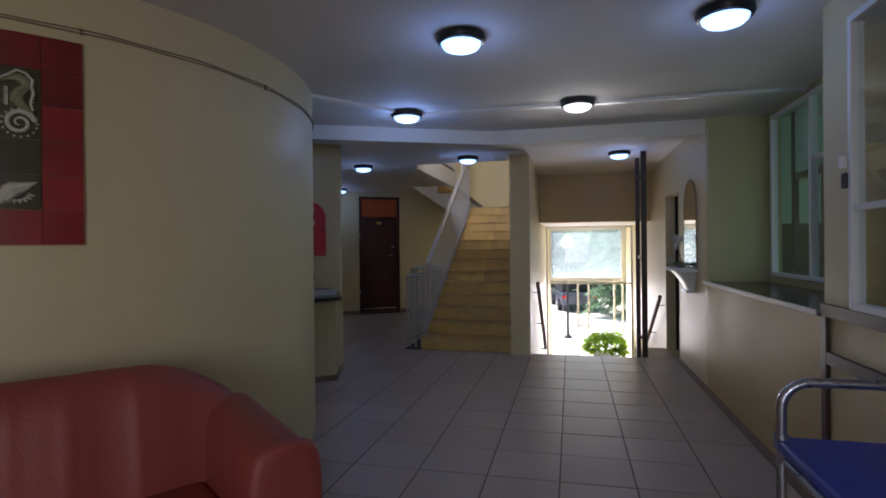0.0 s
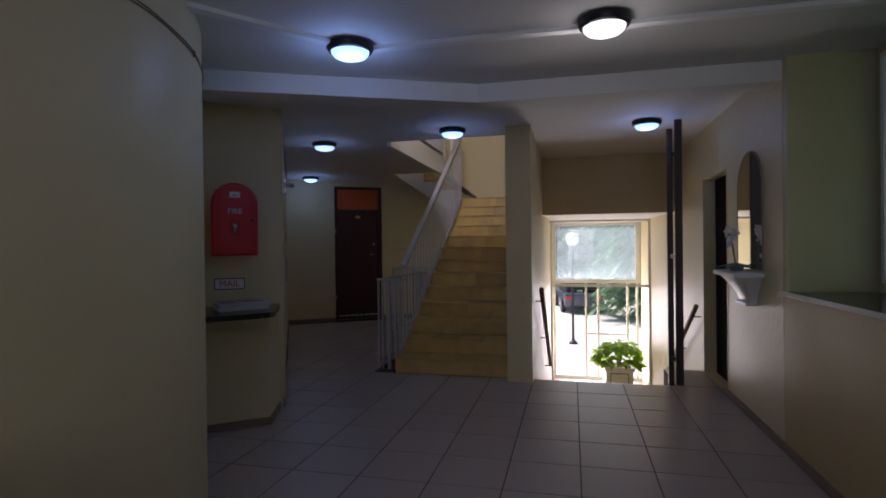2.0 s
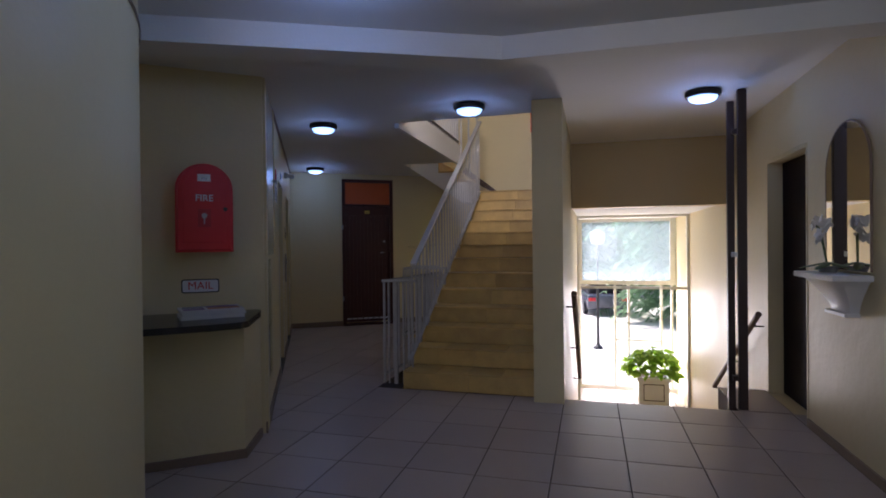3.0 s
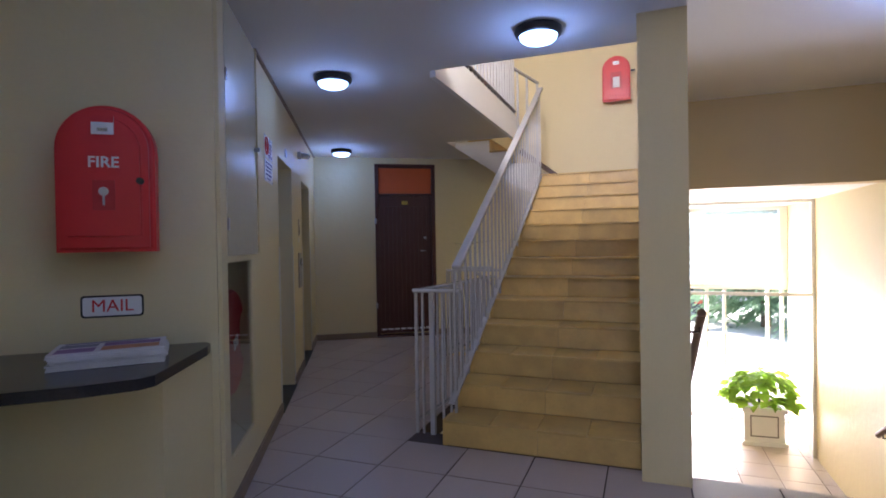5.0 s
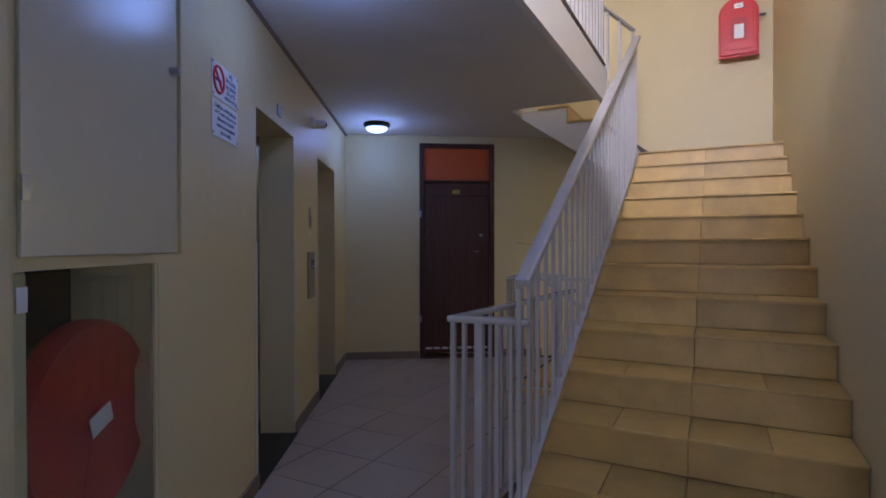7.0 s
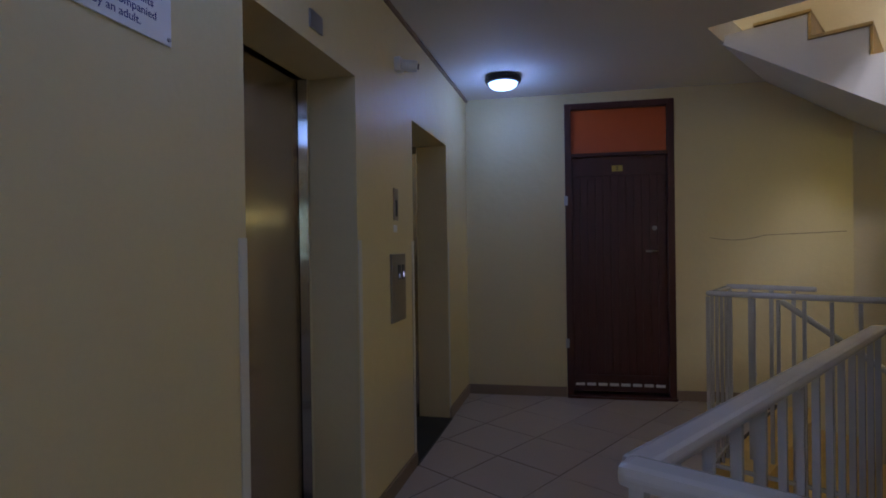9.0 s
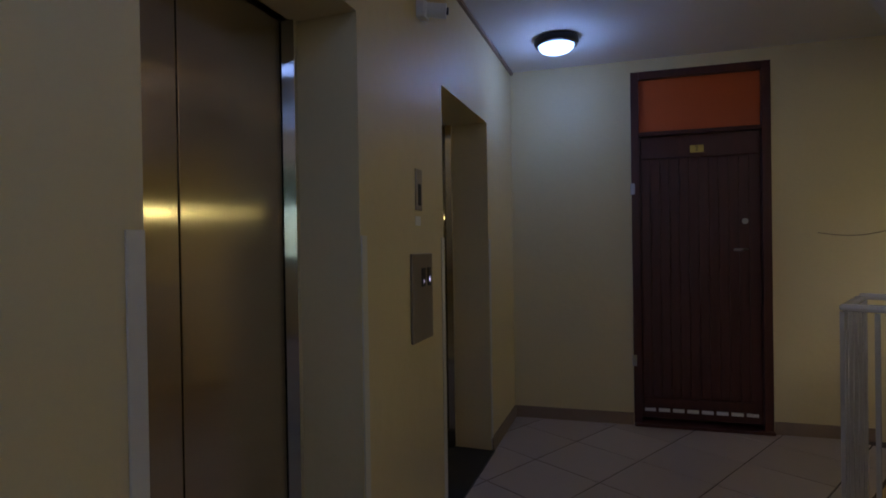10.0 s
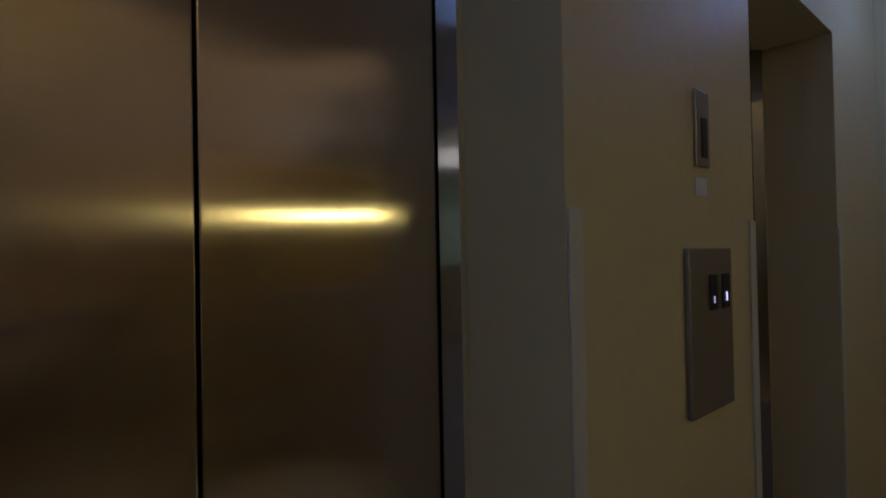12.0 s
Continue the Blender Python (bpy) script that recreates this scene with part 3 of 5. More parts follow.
text_part("floor_number", "1", 0.024, glowing("dim_digit", (0.6, 0.62, 1.0), 0.3), panel, pose(0.114, -0.0186, 1.172, 90, 0, 0))
ind = thing("key_switch", LM @ pose(9.275, 0, 0), "small steel lift key switch plate", "key switch")
part("plate", box(0, 0.07, -0.008, -0.001, 1.475, 1.65, 0.003), material("pale_metal_plate", (0.36, 0.30, 0.24), 0.4, 0.5), ind)
part("slot", box(0.022, 0.048, -0.012, -0.0085, 1.495, 1.585), BLACK, ind)
part("sticker", box(0.0, 0.06, -0.003, -0.001, 1.41, 1.45), SIGNWHITE, ind, "cream sticker")

cctv = thing("security_camera", LM @ pose(9.36, 0, 2.34) @ Matrix.Scale(0.78, 4), "cream dome-bracket security camera with a black lens", "camera")
part("base", box(-0.05, 0.03, -0.05, -0.001, -0.05, 0.05, 0.008), WHITE, cctv)
part("body", bm_tube(bmesh.new(), (0.0, -0.05, 0), (0.03, -0.15, -0.01), 0.04, 20), WHITE, cctv, smooth=True)
part("lens", bm_tube(bmesh.new(), (0.031, -0.152, -0.01), (0.034, -0.162, -0.011), 0.02, 16), BLACK, cctv, "black glass lens")
plate = thing("lift_plate", LM @ pose(8.41, 0, 2.20), "small grey number plate above the lift", "plate")
part("plate", box(-0.05, 0.05, -0.01, -0.001, -0.035, 0.035, 0.003), CHROME, plate)

# notices by the lift
INK = material("blue_black_ink", (0.03, 0.04, 0.22), 0.6)
REDINK = material("red_ink", (0.6, 0.02, 0.03), 0.5)
sm = LM @ pose(7.49, 0, 2.0)
notice = thing("no_smoking_sign", sm, "white no smoking notice with a red ring", "sign")
part("board", box(-0.16, 0.16, -0.005, -0.001, 0.005, 0.165, 0.002), SIGNWHITE, notice)
bm = bmesh.new()
ringpts = [(-0.088 + 0.058 * math.cos(2 * math.pi * i / 28), -0.007, 0.088 + 0.058 * math.sin(2 * math.pi * i / 28)) for i in range(29)]
bm_bent_tube(bm, ringpts, 0.006, 6)
bm_tube(bm, (-0.128, -0.007, 0.128), (-0.048, -0.007, 0.048), 0.005, 6)
part("red_ring", bm, REDINK, notice)
part("cigarette", box(-0.13, -0.05, -0.0065, -0.0052, 0.08, 0.094), INK, notice)
for i, line in enumerate(("NO", "SMOKING", "ALLOWED", "IN LIFTS", "AND FOYER")):
    text_part("lettering", line, 0.029, INK, notice, pose(0.065, -0.0056, 0.143 - 0.029 * i, 90, 0, 0), 0.0004)
for x, z in ((-0.15, 0.155), (0.15, 0.155), (-0.15, 0.015), (0.15, 0.015)):
    part("screw", bm_tube(bmesh.new(), (x, -0.005, z), (x, -0.009, z), 0.005, 8), CHROME, notice)
notice = thing("children_sign", sm, "white notice about children using the lifts", "sign")
part("board", box(-0.16, 0.16, -0.005, -0.001, -0.17, -0.005, 0.002), SIGNWHITE, notice)
for i, line in enumerate(("Children under the age", "of 12 years old are not", "allowed in the lifts", "unless accompanied", "by an adult.")):
    text_part("lettering", line, 0.028, INK, notice, pose(0, -0.0056, -0.03 - 0.028 * i, 90, 0, 0), 0.0004)
for x, z in ((-0.15, -0.155), (0.15, -0.155)):
    part("screw", bm_tube(bmesh.new(), (x, -0.005, z), (x, -0.009, z), 0.005, 8), CHROME, notice)

# service cupboard over the hose niche, and the reel
cup = thing("service_cupboard_door", LM @ pose(6.205, 0, 0), "flush cream painted service cupboard door", "cupboard door")
part("door", box(0.012, 0.78, -0.012, -0.001, 1.32, Z_CEIL - 0.02, 0.003), material("cream_gloss_enamel", (0.60, 0.55, 0.40), 0.24, vary=0.05, scale=2, bump=0.05, grain=40, wave=5.0), cup, "glossy cream enamelled door")
part("frame", box(-0.15, -0.035, -0.02, -0.001, 0.02, Z_CEIL - 0.004, 0.004), CREAM, cup)
part("frame", box(0.793, 0.815, -0.02, -0.001, 1.32, Z_CEIL - 0.004, 0.004), CREAM, cup)
part("latch", bm_tube(bmesh.new(), (0.73, -0.012, 1.975), (0.73, -0.045, 1.975), 0.014, 12), CHROME, cup, "steel latch knob")
part("hinge", box(0.005, 0.03, -0.02, -0.012, 2.2, 2.26), CHROME, cup)
part("hinge", box(0.005, 0.03, -0.02, -0.012, 1.45, 1.51), CHROME, cup)
# Recess shade is put into the colour: the back takes the dark steel.
structure("hose_niche", wall_mesh(on_lift(6.1, -0.30), on_lift(7.2, -0.30), 0.0, 1.45, 0.05), STEELDARK, "niche back coloured dark in place of its shade", "wall")
reel = thing("fire_hose_reel", LM @ pose(6.62, 0.11, 0.82) @ Matrix.Scale(0.89, 4), "red fire hose reel in a glazed niche", "hose reel")
ry = Matrix.Rotation(radians(90), 4, "X")
part("disc", bm_turn(bmesh.new(), [(0.02, 0.035), (0.29, 0.028), (0.325, 0.05), (0.34, 0.03), (0.34, -0.02), (0.05, -0.02)], 40, ry), DARKRED, reel, smooth=True)
part("hose", bm_turn(bmesh.new(), [(0.2, -0.022), (0.30, -0.022), (0.31, -0.05), (0.30, -0.08), (0.2, -0.08)], 32, ry), BLACK, reel, "coiled black hose", smooth=True)
part("hub", bm_turn(bmesh.new(), [(0.05, 0.05), (0.045, 0.055), (0.02, 0.06), (0.01, 0.036)], 20, ry), DARKRED, reel, smooth=True)
part("label_plate", box(-0.06, 0.06, -0.064, -0.0605, -0.035, 0.035, 0.001, Matrix.Rotation(radians(-16), 4, "Y")), SIGNWHITE, reel, "white label")
part("wall_bracket", box(-0.04, 0.04, 0.02, 0.15, -0.04, 0.04, 0.004), STEELDARK, reel)
glassdoor = thing("hose_niche_door", LM @ pose(6.188, 0, 0), "glazed door of the hose niche", "glass door")
part("pane", box(0.02, 0.655, 0.012, 0.016, 0.285, 1.28), GLASS, glassdoor).visible_shadow = False
part("frame", box(0.001, 0.02, 0.002, 0.03, 0.28, 1.285), CREAM, glassdoor)
part("frame", box(0.655, 0.673, 0.002, 0.03, 0.28, 1.285), CREAM, glassdoor)
part("sticker", box(0.04, 0.075, 0.009, 0.0115, 1.19, 1.25), SIGNWHITE, glassdoor, "white sticker")

# the flat's door in the back wall
DM = Matrix.Translation((corner[0], corner[1], 0)) @ Matrix.Rotation(radians(BACK), 4, "Z")  # x along the wall, -y out
door = tagged(thing("door_flat", DM @ pose(0.868, 0, 0), "dark red stained boarded door with an orange fanlight", "door"), kind="structure")
W = 0.90
for a, b, c, d in ((0, 0.055, 0, 2.55), (W - 0.055, W, 0, 2.55), (0.055, W - 0.055, 2.495, 2.55), (0.055, W - 0.055, 2.087, 2.115)):
    part("frame", box(a, b, -0.012, 0.09, c, d, 0.004), DARKWOOD, door)
part("fanlight", box(0.055, W - 0.055, 0.03, 0.04, 2.115, 2.495), ORANGE, door, "orange obscured glass")
leaf = part("door_leaf", box(0.057, W - 0.057, 0.03, 0.06, 0.05, 2.085), DARKWOOD, door)
for i in range(12):
    a = 0.068 + i * 0.0638
    part("board", box(a, a + 0.0605, 0.018, 0.0295, 0.20 if i not in (0, 11) else 0.08, 1.92, 0.004), DARKWOOD, leaf)
part("board", box(0.068, W - 0.068, 0.016, 0.0295, 1.924, 2.08, 0.004), DARKWOOD, leaf)
part("board", box(0.068, W - 0.068, 0.016, 0.0295, 0.135, 0.196, 0.004), DARKWOOD, leaf)
part("number_plate", box(0.395, 0.485, 0.012, 0.0155, 1.953, 2.005, 0.002), material("brass_plate", (0.55, 0.42, 0.10), 0.35, 0.6), leaf, "small brass number plate")
text_part("number", "2", 0.045, BLACK, leaf, pose(0.44, 0.0115, 1.979, 90, 0, 0))
part("handle", bm_bent_tube(bmesh.new(), [(0.745, 0.016, 1.264), (0.745, -0.03, 1.264), (0.66, -0.03, 1.264)], 0.009, 10), CHROME, leaf, "steel lever handle")
part("lock", bm_tube(bmesh.new(), (0.74, 0.016, 1.46), (0.74, 0.004, 1.46), 0.02, 16), CHROME, leaf)
for z in (1.71, 0.47):
    part("hinge", box(-0.008, 0.022, -0.022, -0.012, z - 0.04, z + 0.04, 0.003), CHROME, door, "pale steel hinge")
# White bars painted in for the light through the vent slots.
for i in range(8):
    part("draught_strip", box(0.075 + i * 0.095, 0.075 + i * 0.095 + 0.074, 0.014, 0.0295, 0.10, 0.122), SIGNWHITE, door, "white bar standing for light through a vent slot")
part("threshold", box(0, W, -0.05, 0.10, 0.001, 0.022, 0.004), DARKWOOD, door)
structure("wall_behind_door", box(0.6, 2.0, 0.21, 0.24, 0, 2.6, 0, DM), CREAM, "wall behind the flat's door", "wall")

cable = tagged(part("wall_cable", bm_bent_tube(bmesh.new(), [DM @ Vector((2.04 + 0.085 * i, -0.005, 1.37 - (0.03 * math.sin(math.pi * i / 5) if i < 5 else 0.0) + 0.003 * i)) for i in range(13)], 0.003, 6), SKIRT), "loose dark cable pinned along the wall", "cable")

# side door in the wall with the mirror
sd = tagged(thing("door_side", pose(1.35, 0, 0), "black brown side door in a cream frame", "door"), kind="structure")
DOORBLACK = material("black_brown_door", (0.010, 0.006, 0.009), 0.8, vary=0.2)
DOORBLACK.node_tree.nodes["Principled BSDF"].inputs["Specular IOR Level"].default_value = 0.12
part("door_leaf", box(0.12, 0.16, 6.645, 7.545, 0.01, 2.09), DOORBLACK, sd)
for a, b, c, d in ((6.622, 6.645, 0, 2.117), (7.545, 7.568, 0, 2.117), (6.645, 7.545, 2.09, 2.117)):
    part("frame", box(-0.004, 0.20, a, b, c, d, 0.003), CREAM, sd)
part("handle", bm_bent_tube(bmesh.new(), [(0.12, 6.73, 1.02), (0.07, 6.73, 1.02), (0.07, 6.83, 1.02)], 0.009, 10), STEELDARK, sd)

# ---- lamps ----


def ceiling_lamp(x, y, z, glow, watts, colour):
    ob = thing("ceiling_lamp", pose(x, y, z), "round ceiling lamp with a dark rim and lit opal glass", "ceiling lamp", "round ceiling lamps")
    part("rim", bm_turn(bmesh.new(), [(0.105, 0.0), (0.138, -0.004), (0.141, -0.028), (0.132, -0.046), (0.118, -0.052), (0.115, -0.042), (0.105, -0.038)], 40), LAMPRIM, ob, "dark bronze rim", smooth=True)
    part("bowl", bm_turn(bmesh.new(), [(0.114, -0.044), (0.11, -0.06), (0.095, -0.076), (0.07, -0.086), (0.04, -0.092), (0.01, -0.093)], 40), glow, ob, "lit opal glass bowl", smooth=True)
    lamp = new("lamp_light", bpy.data.lights.new("lamp_light", "POINT"))
    lamp.data.shadow_soft_size, lamp.data.energy, lamp.data.color = 0.11, 2.0 * watts, colour
    lamp.matrix_world = pose(x, y, z - 0.18)
    return ob


COOL, WARM = (0.29, 0.48, 1.0), (0.95, 0.95, 0.90)
for x, y, glow, watts, colour in ((-0.52, 2.71, LAMPGLASS, 0.64, COOL), (0.86, 2.72, LAMPGLASS, 0.5, COOL), (-1.33, 4.27, LAMPGLASS, 1.3, COOL), (0.145, 4.29, LAMPWARM, 0.5, WARM),
                                  (0.70, 6.93, LAMPGLASS, 1.0, COOL), (-1.25, 6.75, LAMPGLASS, 0.7, COOL), (-2.86, 7.05, LAMPGLASS, 0.52, COOL), (-4.45, 9.76, LAMPGLASS, 0.9, COOL)):
    ceiling_lamp(x, y, Z_CEIL, glow, watts, colour)

# ---- mail corner ----
FM = Matrix.Translation((FIRE_END.x, FIRE_END.y, 0)) @ Matrix.Rotation(radians(38.7), 4, "Z")  # x along the wall to its end, -y out


def fire_box(m, group, glazed=False):
    ob = thing("fire_extinguisher_cabinet", m, "red plastic arched fire cabinet with a glazed front" if glazed else "red plastic arched fire cabinet with white lettering", "fire cabinet", group)

    def arch(w, h, y0, y1, bevel):
        r = w / 2
        pts = [(-r, 0), (r, 0)] + [(r * math.cos(math.pi * i / 20), h - r + r * math.sin(math.pi * i / 20)) for i in range(21)]
        bm = bmesh.new()
        lo = [bm.verts.new((x, y0, z)) for x, z in pts]
        hi = [bm.verts.new((x, y1, z)) for x, z in pts]
        fr = bm.faces.new(hi)
        bm.faces.new(lo[::-1])
        for i in range(len(pts)):
            j = (i + 1) % len(pts)
            bm.faces.new((lo[i], lo[j], hi[j], hi[i]))
        bmesh.ops.remove_doubles(bm, verts=bm.verts, dist=1e-5)
        bmesh.ops.recalc_face_normals(bm, faces=bm.faces)
        front = [e for e in bm.edges if all(abs(v.co.y - y1) < 1e-5 for v in e.verts)]
        bmesh.ops.bevel(bm, geom=front, offset=bevel, segments=3, affect="EDGES")
        return bm

    part("body", arch(0.25, 0.52, 0.0, -0.103, 0.004), RED, ob, m=pose(-0.03, 0, 0.025))
    lid = part("door", arch(0.36, 0.60, -0.104, -0.17, 0.02), RED, ob, smooth=True)
    part("raised_panel", arch(0.27, 0.49, -0.165, -0.178, 0.006), RED, lid, m=pose(0, 0, 0.06), smooth=True)
    part("sticker", box(-0.04, 0.04, -0.182, -0.179, 0.475, 0.545), SIGNWHITE, lid, "white sticker with a red edge")
    part("sticker_edge", box(-0.04, 0.04, -0.1826, -0.1821, 0.523, 0.545), REDINK, lid)
    part("sticker_print", box(-0.018, 0.018, -0.1826, -0.1821, 0.487, 0.500), CHROME, lid)
    if glazed:
        part("window_surround", box(-0.085, 0.085, -0.184, -0.179, 0.14, 0.39, 0.003), RED, lid)
        part("window", box(-0.07, 0.07, -0.186, -0.1845, 0.155, 0.375), DARKRED, lid, "reddish glass panel")
        part("notice", box(-0.04, 0.045, -0.188, -0.1865, 0.17, 0.31), SIGNWHITE, lid, "white paper notice")
        part("handle", box(0.185, 0.24, -0.11, -0.09, 0.385, 0.41, 0.003), BLACK, ob, "black catch")
        return ob
    text_part("lettering", "FIRE", 0.062, SIGNWHITE, lid, pose(0.0, -0.179, 0.362, 90, 0, 0))
    part("break_glass_panel", box(-0.04, 0.04, -0.181, -0.179, 0.17, 0.29, 0.001), DARKRED, lid, "clear break-glass panel")
    part("key", bm_tube(box(-0.004, 0.004, -0.1835, -0.1815, 0.19, 0.235), (0, -0.1812, 0.245), (0, -0.1836, 0.245), 0.018, 16), CHROME, lid)
    part("lock", bm_tube(bmesh.new(), (0.13, -0.170, 0.29), (0.13, -0.184, 0.29), 0.014, 16), BLACK, lid, "black lock")
    return ob


fire_box(FM @ pose(-0.395, 0, 1.352) @ Matrix.Diagonal((1, 1.3, 1, 1)), "fire cabinets")
fire_box(pose(-1.03, 11.745, 3.365, 0, 0, 0) @ Matrix.Scale(1.06, 4), "fire cabinets", True)

mail = thing("mail_sign", FM @ pose(-0.43, 0, 1.112), "white mail sign with red letters and black border", "sign")


def bm_plaque(w, h, rad, y0, y1):
    """An upright plate with rounded corners, its face at y0."""
    pts = []
    for cx, cz, a0 in ((w / 2 - rad, h / 2 - rad, 0), (rad - w / 2, h / 2 - rad, 90), (rad - w / 2, rad - h / 2, 180), (w / 2 - rad, rad - h / 2, 270)):
        pts += [(cx + rad * math.cos(radians(a0 + 18 * k)), cz + rad * math.sin(radians(a0 + 18 * k))) for k in range(6)]
    bm = bm_prism(bmesh.new(), pts, -y1, -y0)
    bmesh.ops.transform(bm, matrix=Matrix.Rotation(radians(90), 4, "X"), verts=bm.verts)
    return bm


part("border", bm_plaque(0.246, 0.098, 0.016, -0.004, -0.001), BLACK, mail)
part("board", bm_plaque(0.230, 0.082, 0.012, -0.0056, -0.0043), SIGNWHITE, mail)
text_part("lettering", "MAIL", 0.076, REDINK, mail, pose(0, -0.0065, 0, 90, 0, 0))

ctr = thing("mail_counter", FM, "cream mail counter with a black granite top", "counter")
top = bm_prism(bmesh.new(), [(-1.0, -0.001), (-0.055, -0.001), (-0.03, -0.05), (-0.035, -0.12), (-0.15, -0.63), (-0.19, -0.67), (-0.36, -0.71), (-1.0, -0.74)], 0.885, 0.925)
part("worktop", top, GRANITE, ctr, "black granite top")
part("base", bm_prism(bmesh.new(), [(-1.0, -0.001), (-0.03, -0.001), (-0.165, -0.42), (-1.0, -0.42)], 0.0, 0.885), CREAM, ctr)
part("plinth", bm_prism(bmesh.new(), [(-1.0, -0.05), (-0.025, -0.05), (-0.155, -0.43), (-1.0, -0.43)], 0.0, 0.06), SKIRT, ctr)

paper = thing("newspaper_stack", FM @ pose(-0.36, -0.30, 0.926, 0, 0, 8), "stack of newspapers on the mail counter", "newspapers")
rnd = random.Random(4)
PAPER = material("newsprint", (0.58, 0.56, 0.55), 0.8, vary=0.08, scale=20)
for i in range(8):
    a = rnd.uniform(-0.008, 0.008)
    part("newspaper", box(-0.19 + a, 0.19 + a, -0.13 + rnd.uniform(-0.006, 0.006), 0.13, 0.0075 * i, 0.0075 * i + 0.0068, 0.002), PAPER, paper)
PRINT = [material("print_violet", (0.22, 0.13, 0.25), 0.8, vary=0.4, scale=40), material("print_orange", (0.45, 0.2, 0.1), 0.8, vary=0.4, scale=40), material("print_grey", (0.2, 0.2, 0.24), 0.8, vary=0.4, scale=50)]
for a, b, c, d, k in ((-0.17, 0.12, 0.085, 0.115, 2), (-0.03, 0.165, -0.005, 0.075, 0), (-0.03, 0.165, -0.10, -0.015, 1), (-0.175, -0.05, -0.11, -0.02, 0), (-0.175, -0.05, 0.0, 0.07, 2)):
    part("print", box(a, b, c, d, 0.0601, 0.0606), PRINT[k], paper)

# ---- lounge ----
sofa = thing("sofa", pose(-1.49, 2.07, 0, 0, 0, 53), "coral red leather sofa against the curved wall", "sofa")


def bm_cushion(x0, x1, y0, y1, z0, z1, r, seg=4):
    bm = bmesh.new()
    bm_box(bm, x0, x1, y0, y1, z0, z1)
    bmesh.ops.bevel(bm, geom=list(bm.edges), offset=r, segments=seg, affect="EDGES", profile=0.55)
    return bm


def soften(ob):
    sub = ob.modifiers.new("round", "SUBSURF")
    sub.levels = sub.render_levels = 2
    for p in ob.data.polygons:
        p.use_smooth = True
    for e in ob.data.edges:
        e.use_edge_sharp = False
    return ob


# x runs along the back (0 is the far end), -y is the front
part("base", bm_cushion(-2.0, -0.05, -0.82, -0.12, 0.08, 0.34, 0.05), LEATHER, sofa, smooth=True)
for a, b in ((-1.92, -1.02), (-1.0, -0.28)):
    part("seat_cushion", bm_cushion(a, b, -0.80, -0.25, 0.32, 0.47, 0.055), LEATHER, sofa, smooth=True)
bm = bmesh.new()
ys = 72
rows = []
for i in range(ys + 1):
    u = i / ys
    x = -2.0 + 1.88 * u
    h = 0.955 - 0.17 * max(0, (u - 0.80) / 0.20) ** 1.8 - 0.10 * max(0, (0.12 - u) / 0.12) ** 2
    sec = [(-0.02, 0.2), (-0.0, h - 0.10), (-0.04, h - 0.03), (-0.11, h), (-0.19, h - 0.02), (-0.26, h - 0.10), (-0.30, 0.62), (-0.33, 0.42), (-0.30, 0.3)]
    fold = 0.006 * math.sin(37 * u) - sum(d * math.exp(-((u - c) / 0.012) ** 2) for c, d in ((0.50, 0.008), (0.57, 0.006), (0.66, 0.011), (0.69, 0.006), (0.78, 0.010)))
    rows.append([bm.verts.new((x, y + fold, z)) for y, z in sec])
for p, q in zip(rows, rows[1:]):
    for i in range(len(p) - 1):
        bm.faces.new((p[i], q[i], q[i + 1], p[i + 1]))
bm.faces.new(rows[0])
bm.faces.new(rows[-1][::-1])
bmesh.ops.recalc_face_normals(bm, faces=bm.faces)
soften(part("backrest", bm, LEATHER, sofa, smooth=True))
for s in (-0.275, -2.2):
    bm = bmesh.new()
    rows = []
    for u, inset, drop in ((0, 0, 0), (0.1, 0, 0), (0.25, 0, 0), (0.4, 0, 0), (0.55, 0, 0), (0.7, 0, 0), (0.82, 0, 0), (0.88, 0, 0), (0.90, 0.012, 0.014), (0.92, -0.012, -0.012), (0.96, -0.012, -0.012), (0.99, 0.0, 0.0), (1.0, 0.03, 0.04), (1.0, 0.05, 0.07)):
        y = -0.10 - 0.75 * u
        h = 0.775 - 0.055 * u - drop
        wdt = inset
        sec = [(s + wdt, 0.08), (s - 0.02 + wdt, 0.42), (s - 0.01 + wdt, h - 0.06), (s + 0.03 + wdt, h - 0.005), (s + 0.12, h + 0.012), (s + 0.21 - wdt, h - 0.005), (s + 0.25 - wdt, h - 0.06), (s + 0.25 - wdt, 0.42), (s + 0.23 - wdt, 0.08)]
        rows.append([bm.verts.new((x, y, z)) for x, z in sec])
    for p, q in zip(rows, rows[1:]):
        for i in range(len(p) - 1):
            bm.faces.new((p[i], q[i], q[i + 1], p[i + 1]))
    bm.faces.new(rows[0])
    bm.faces.new(rows[-1][::-1])
    bmesh.ops.recalc_face_normals(bm, faces=bm.faces)
    soften(part("armrest", bm, LEATHER, sofa, smooth=True))
for x in (-1.9, -0.1):
    for y in (-0.75, -0.2):
        part("foot", bm_tube(bmesh.new(), (x, y, 0.0), (x, y, 0.085), 0.025, 12), BROWN, sofa)

# tile picture on the curved wall
ART = [material("deep_red_glaze", (0.23, 0.012, 0.012), 0.42, vary=0.65, scale=4, piece=0.35), material("olive_glaze", (0.05, 0.04, 0.014), 0.42, vary=0.5, scale=7, piece=0.2),
       material("green_glaze", (0.03, 0.09, 0.03), 0.25, vary=0.5, scale=6), material("bone_glaze", (0.62, 0.60, 0.50), 0.35, vary=0.25, scale=30), material("pale_joint", (0.40, 0.26, 0.15), 0.7), material("olive_bone_glaze", (0.26, 0.25, 0.14), 0.4, vary=0.5, scale=40)]
